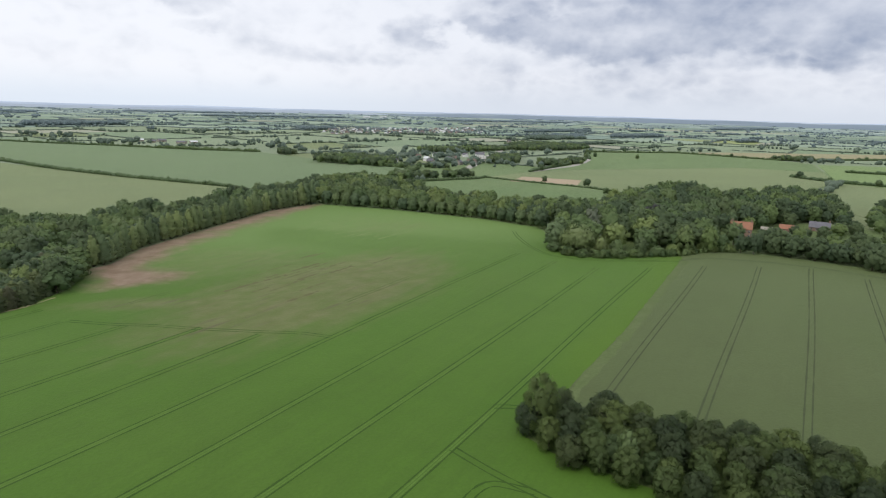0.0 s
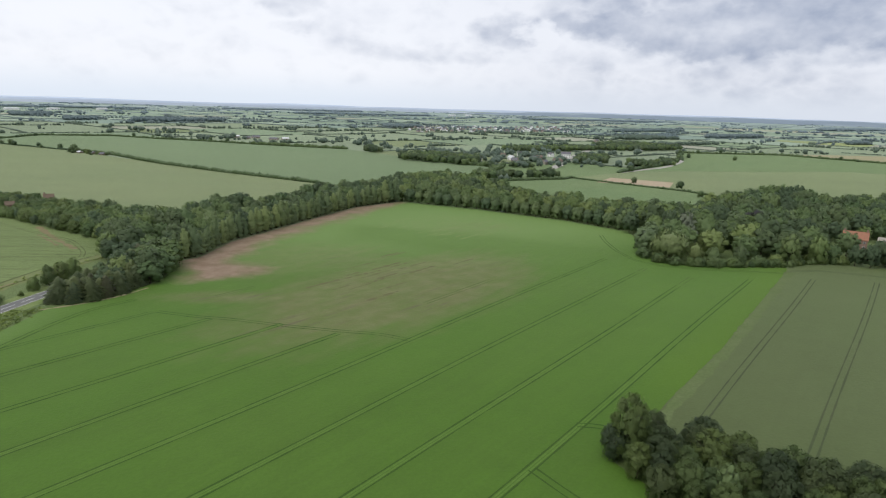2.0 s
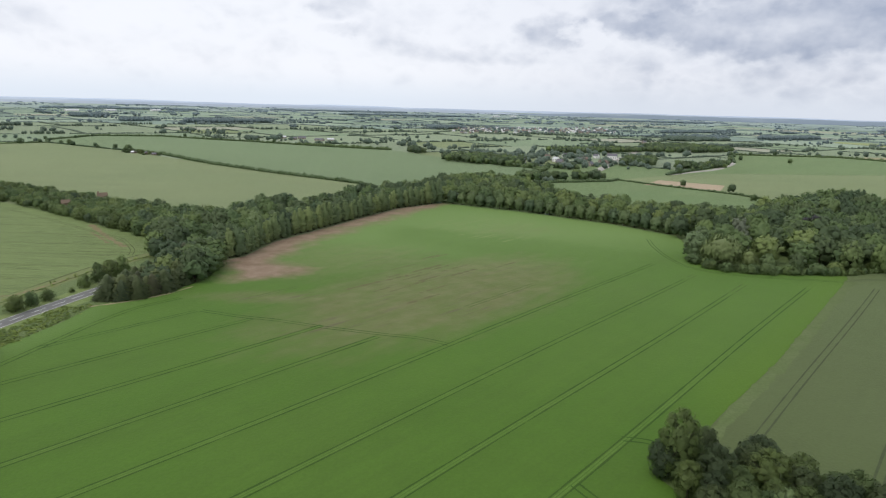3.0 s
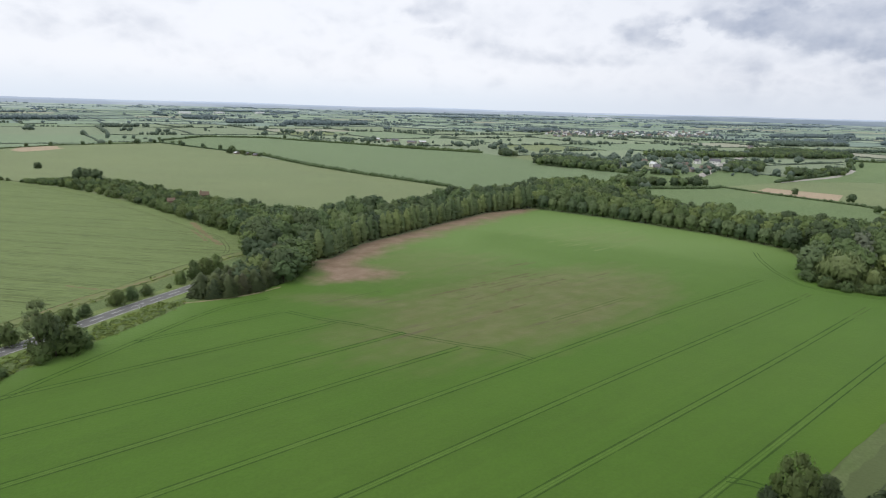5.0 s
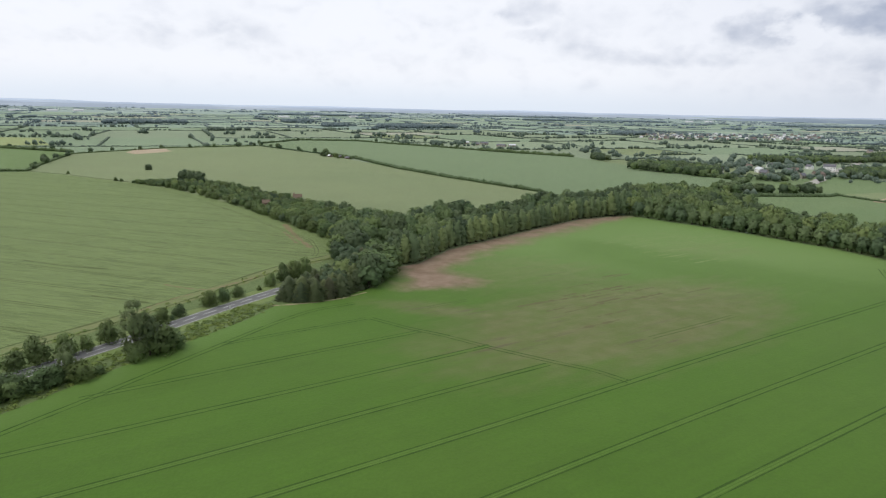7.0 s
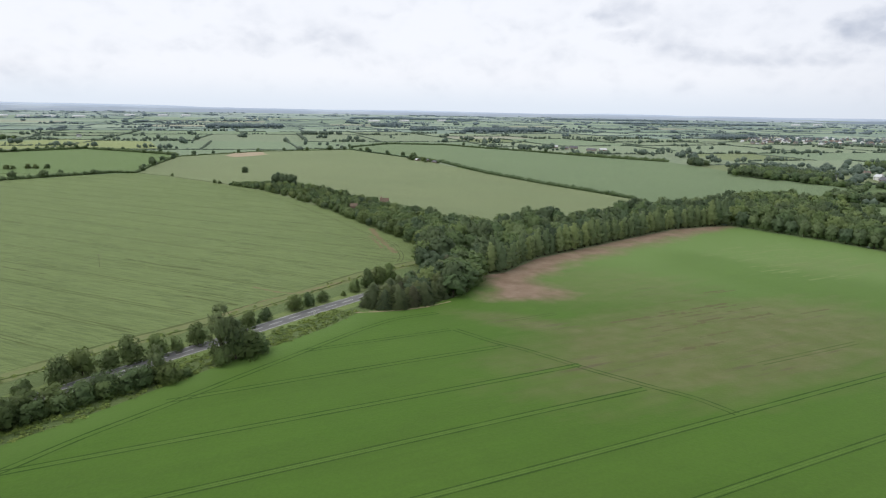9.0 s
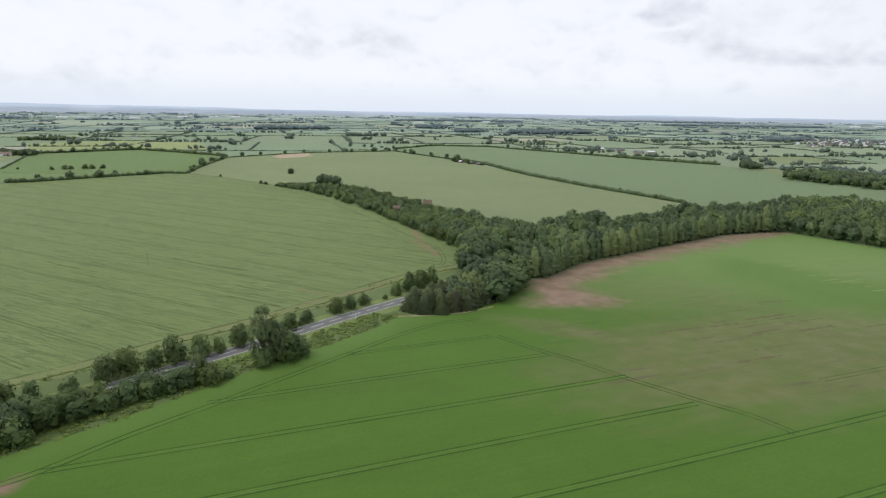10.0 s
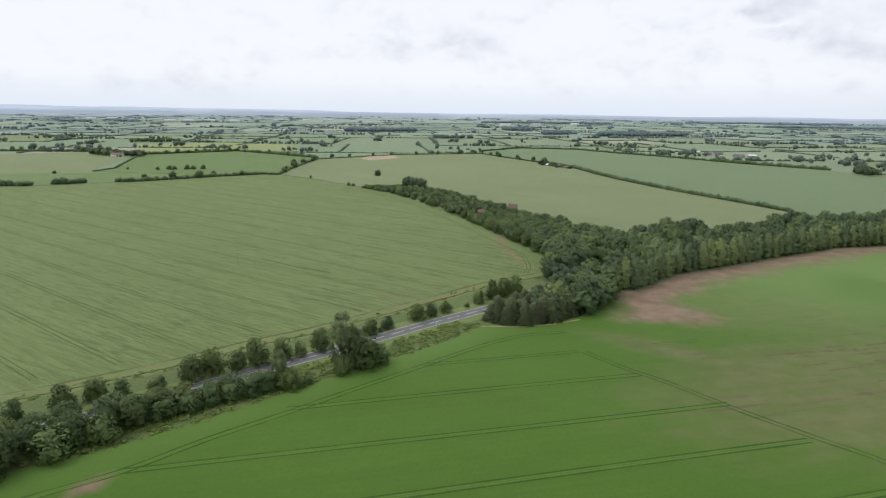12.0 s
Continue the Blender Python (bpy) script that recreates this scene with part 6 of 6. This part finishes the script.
# long wooded ridges before the hills: a far one paled by painted haze, a nearer one, darker towards the east
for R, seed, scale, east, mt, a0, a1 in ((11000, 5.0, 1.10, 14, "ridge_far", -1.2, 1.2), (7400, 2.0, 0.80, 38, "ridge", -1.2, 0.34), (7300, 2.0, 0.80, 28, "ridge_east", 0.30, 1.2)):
    az = np.linspace(a0, a1, int(230 * (a1 - a0)))
    ease = lambda v: np.clip(v, 0, 1) ** 2 * (3 - 2 * np.clip(v, 0, 1))
    hts = scale * (30 + east * ease((az - 0.1) / 0.5) + 30 * ease((-0.3 - az) / 0.4)) * np.array([0.9 + 0.2 * noise.fractal(Vector((a * 9, seed, 0)), 0.7, 2.1, 7) for a in az])
    hts = hts * (ease((az - 0.30) / 0.12) if mt == "ridge_east" else ease((0.34 - az) / 0.10) if mt == "ridge" else 1)
    rows = []
    for dr, f in ((0, 0.0), (200, 0.35), (500, 0.7), (1000, 1.0), (1500, 0.9), (1800, -0.3)):
        jog = np.array([160 * noise.fractal(Vector((a * 30, seed + dr, 1)), 1.0, 2.0, 4) for a in az])
        rows.append(np.stack([EYE_MID[0] + (R + dr + jog) * np.sin(az), EYE_MID[1] + (R + dr + jog) * np.cos(az), hts * f - 2], -1))
    n = len(az)
    k = np.arange(n - 1)
    Q = np.concatenate([np.stack([k + j * n, k + 1 + j * n, k + n + 1 + j * n, k + n + j * n], -1) for j in range(5)])
    tagged(new("backdrop_ridge", raw_mesh("backdrop_ridge", pull_to_eye(np.vstack(rows)), Q, None, [M[mt]], smooth=True)), "long wooded ridge near the skyline with bluish haze painted on", "hills", kind="structure")


# ---------------------------------------------------------------- buildings
def gable(w, d, hw, hr, over=0.35):
    """Wall arrays and roof arrays of a gabled block, ridge along x."""
    wall = [box_arrays(-w / 2, w / 2, -d / 2, d / 2, 0, hw)]
    V = np.array([(-w / 2, -d / 2, hw), (-w / 2, d / 2, hw), (-w / 2, 0, hw + hr), (w / 2, -d / 2, hw), (w / 2, d / 2, hw), (w / 2, 0, hw + hr)])
    wall.append((V, None, np.array([(0, 2, 1), (3, 4, 5)])))
    t = 0.22
    e, k = over, hr / (d / 2)
    R = np.array([(x, y, z) for x in (-w / 2 - e, w / 2 + e) for y, z in ((-d / 2 - e, hw - e * k), (0, hw + hr + 0.02), (d / 2 + e, hw - e * k), (-d / 2 - e, hw - e * k + t), (0, hw + hr + t), (d / 2 + e, hw - e * k + t))])
    Q = np.array([(3, 9, 10, 4), (4, 10, 11, 5), (0, 1, 7, 6), (1, 2, 8, 7), (0, 6, 9, 3), (2, 5, 11, 8), (0, 3, 4, 1), (1, 4, 5, 2), (6, 7, 10, 9), (7, 8, 11, 10)])
    return gather(wall), (R, Q, None)


def house(name, x, y, turn, w, d, hw, hr, wall, roof, label, chimneys=1, windows=True, category="house", group="", z=0.0):
    root = new(name)
    A, R = gable(w, d, hw, hr)
    part("wall", raw_mesh("wall", *A, [M[wall]]), root)
    rf = part("roof", raw_mesh("roof", *R, [M[roof]]), root)
    for k in range(chimneys):
        cx = (-w / 2 + 0.7) * (1 if k == 0 else -1)
        V, Q, T = gather([box_arrays(cx - 0.45, cx + 0.45, -0.35, 0.35, hw + hr - 0.6, hw + hr + 1.3), box_arrays(cx - 0.5, cx + 0.5, -0.4, 0.4, hw + hr + 1.3, hw + hr + 1.42)])
        part("chimney", raw_mesh("chimney", V, Q, T, [M["brick"]]), rf)
    if windows:
        rows = (1.6, 4.2) if hw > 4.5 else (1.5,)
        n = max(2, int(w / 3.2))
        for sgn in (-1, 1):
            for zc in rows:
                for k in range(n):
                    cx = -w / 2 + (k + 0.5) * w / n
                    yy = sgn * (d / 2 + 0.03)
                    win = part("window", raw_mesh("window", *gather([box_arrays(cx - 0.6, cx + 0.6, yy - 0.05, yy + 0.05, zc - 0.6, zc + 0.65)]), [M["white"]]), root)
                    part("pane", raw_mesh("pane", *gather([box_arrays(cx - 0.5, cx + 0.5, yy - 0.06, yy + 0.06, zc - 0.5, zc + 0.55)]), [M["glass"]]), win)
    dw, dh = (0.5, 2.0) if windows else (1.6, min(2.8, hw - 0.3))
    dx = w * 0.08
    door = part("door", raw_mesh("door", *gather([box_arrays(dx - dw, dx + dw, -d / 2 - 0.08, -d / 2 + 0.05, 0.02, dh)]), [M["wood"]]), root, "weathered wooden door")
    part("handle", raw_mesh("handle", *gather([box_arrays(dx + dw - 0.2, dx + dw - 0.12, -d / 2 - 0.14, -d / 2 - 0.07, dh * 0.48, dh * 0.55)]), [M["slate"]]), door)
    root.matrix_basis = pose(x, y, z, 0, 0, turn)
    return tagged(root, label, category, group)


house("farmhouse", 347, 306, 132, 13, 8, 6.0, 4.0, "brick", "tile", "brick farmhouse with red clay tile roof among trees", 2)
house("barn", 378, 312, 128, 7, 5, 2.4, 1.5, "brick", "stone", "low farm barn with a pale grey roof", 0, False, "barn")
house("barn", 393, 308, 128, 10, 6, 3.0, 2.4, "brick", "tile", "brick barn with a red tile roof", 0, False, "barn")
house("farmhouse", 424, 307, 126, 13, 8.5, 2.8, 3.4, "brick", "slate", "large house with a grey slate roof", 1)
house("cottage", -146, 526, 15, 6.5, 5, 4.0, 2.4, "stone", "cottage_tile", "stone cottage with faded clay tiles half hidden in trees", 1)
house("cottage", -160, 493, 15, 5, 4, 4.2, 1.8, "brick", "cottage_tile", "small brown-roofed outbuilding half hidden in trees", 0)
house("white_house", 478, 962, -25, 15, 9, 6.4, 3.2, "render", "slate", "white rendered house beside a country road", 2)
for x, y, t, w in ((-212, 962, -70, 13), (-198, 945, -30, 10), (-231, 972, -48, 9)):
    house("barn", x, y, t, w * 0.7, 6, 2.2, 1.3, "wood", "slate" if w > 9 else "sheet", "grey farm shed at the hedge end", 0, False, "barn", "hedge-end sheds")
for x, y, t, w, rf in ((-50, 1412, 10, 24, "sheet"), (-7, 1400, 15, 18, "slate"), (28, 1340, -30, 20, "slate"), (-24, 1372, 10, 16, "slate"), (50, 1350, 10, 16, "tile")):
    house("barn", x, y, t, w * 0.85, 11, 3.2, 2.2, "stone", "sheet" if rf == "tile" else rf, "large pale farm shed far across the fields", 0, False, "barn", "far farm sheds")
house("warehouse", 1097, 1641, 10, 42, 14, 5, 2, "render", "sheet", "long white warehouse beyond the fields", 0, False, "warehouse")
house("barn", -885, 790, 30, 18, 9, 3.4, 2.6, "render", "old_tile", "low pale farm building with a pinkish roof", 0, False, "barn")
house("barn", -907, 802, 30, 16, 9, 3.6, 2.6, "stone", "old_tile", "farm building with a brown roof among trees", 0, False, "barn")
hamlet = np.random.default_rng(61)
proto = {}
for wl, rf in (("render", "sheet"), ("render", "slate"), ("stone", "slate"), ("stone", "old_tile")):
    A, R = gable(11, 7.5, 4.8, 3.2)
    proto[(wl, rf)] = (raw_mesh("wall", *A, [M[wl]]), raw_mesh("roof", *R, [M[rf]]))


stack = raw_mesh("chimney", *gather([box_arrays(-4.9, -4.1, -0.35, 0.35, 7.2, 9.0), box_arrays(-4.95, -4.05, -0.4, 0.4, 9.0, 9.12)]), [M["brick"]])
panes = [raw_mesh("window", *box_arrays(cx - 0.55, cx + 0.55, yy - 0.05, yy + 0.05, cz - 0.6, cz + 0.6), [M["glass"]]) for yy in (-3.78, 3.78) for cx in (-3.2, 3.2) for cz in (1.5, 3.7)]
leaf_door = raw_mesh("door", *box_arrays(-0.5, 0.5, -3.82, -3.72, 0.02, 2.05), [M["wood"]])


def small_house(x, y, group, label):
    wl, rf = list(proto)[hamlet.integers(4)]
    root = new("cottage")
    a, b = proto[(wl, rf)]
    part("wall", a, root)
    top = part("roof", b, root)
    part("chimney", stack, top)
    if math.hypot(x, y) < 1500:
        part("door", leaf_door, root)
        for pane in panes:
            part("window", pane, root)
    c = pull_to_eye([(x, y, 0)])[0]
    s = np.hypot(*(c - EYE_MID)[:2]) / math.hypot(x - EYE_MID[0], y - EYE_MID[1])
    root.matrix_basis = pose(*c, 0, 0, float(hamlet.choice([20, 110, 35, 125]))) @ Matrix.Scale(s * float(hamlet.uniform(0.62, 0.92)), 4)
    tagged(root, label, "house", group)


for x, y in ((462, 985), (413, 998), (363, 910), (397, 903), (415, 924), (424, 872), (388, 845), (373, 972), (306, 897), (424, 889), (352, 868), (727, 1140), (800, 1448), (-1115, 1320)):
    small_house(x, y, "hamlet houses", "small pale house of a roadside hamlet")
for k in range(150):
    u, v = hamlet.random(2)
    x, y = (1 - v) * (416 + 580 * u) + v * (509 + 767 * u), (1 - v) * (1803 + 217 * u) + v * (2207 + 382 * u)
    small_house(x + hamlet.normal(0, 20), y + hamlet.normal(0, 20), "village houses", "distant village house with pitched roof")

# long white sheds towards the skyline
A, R = gable(60, 22, 7, 3)
shed_wall, shed_roof = raw_mesh("wall", *A, [M["render"]]), raw_mesh("roof", *R, [M["sheet"]])
for x, y, t in ((-3820, 3076, 60), (-3774, 3198, 60), (-3033, 2981, 50), (-2950, 3040, 50), (-2850, 3110, 55), (-2727, 3185, 50), (-2842, 3755, 40), (-2740, 3950, 50), (-2668, 4102, 55), (-1117, 3507, 40), (-1000, 3720, 60), (-848, 4051, 55), (1504, 5102, 20), (1727, 5347, 20)):
    root = new("warehouse")
    part("wall", shed_wall, root)
    part("roof", shed_roof, root)
    c = pull_to_eye([(x, y, 0)])[0]
    s = np.hypot(*(c - EYE_MID)[:2]) / math.hypot(x - EYE_MID[0], y - EYE_MID[1])
    root.matrix_basis = pose(*c, 0, 0, t) @ Matrix.Scale(float(s), 4)
    tagged(root, "long white shed near the skyline", "warehouse", "skyline sheds")

# far lane and chalk track
for line, w, mt, lab in (([(366, 777), (399, 824), (457, 914), (508, 990), (590, 1105), (676, 1228), (801, 1448), (860, 1560)], 12.0, "chalk", "pale far lane through a hamlet"),
                         ([(440, 733), (500, 770), (550, 800), (600, 846), (646, 895), (664, 918), (676, 954)], 9.0, "chalk", "pale chalk farm track beside a copse")):
    V, Q = ribbon_arrays(smooth_line(line, 8, 3), w, 0.55, rng, 0.1)
    tagged(new("lane", raw_mesh("lane", V, Q, None, [M[mt]])), lab, "lane", kind="structure")

# slim pole in the barley
root = new("field_pole")
part("post", raw_mesh("post", *limb((0, 0, -0.2), (0.1, 0, 6.5), 0.11, 0.08), [M["wood"]]), root)
part("crossbar", raw_mesh("crossbar", *box_arrays(-0.5, 0.7, -0.05, 0.05, 6.0, 6.12), [M["wood"]]), root)
root.matrix_basis = pose(-218, 296, 0, 0, 0, 20)
tagged(root, "slim grey wooden pole standing in barley", "pole")

# roadside marker post
root = new("marker_post")
ring = np.arange(8) / 8 * 2 * math.pi
V = np.vstack([np.c_[np.cos(ring) * 0.09, np.sin(ring) * 0.09, np.full(8, z)] for z in (0, 1.0, 1.9, 2.2)])
Q = [(i + k * 8, (i + 1) % 8 + k * 8, (i + 1) % 8 + (k + 1) * 8, i + (k + 1) * 8) for k in range(3) for i in range(8)]
part("post", raw_mesh("post", V, Q, None, [M["white"]]), root)
V, Q, T = box_arrays(-0.3, 0.3, -0.12, -0.09, 1.3, 2.1)
part("plate", raw_mesh("plate", V, Q, None, [M["white"]]), root)
root.matrix_basis = pose(-90, 253, 0, 0, 0, 30)
tagged(root, "white roadside marker post on the verge", "post")
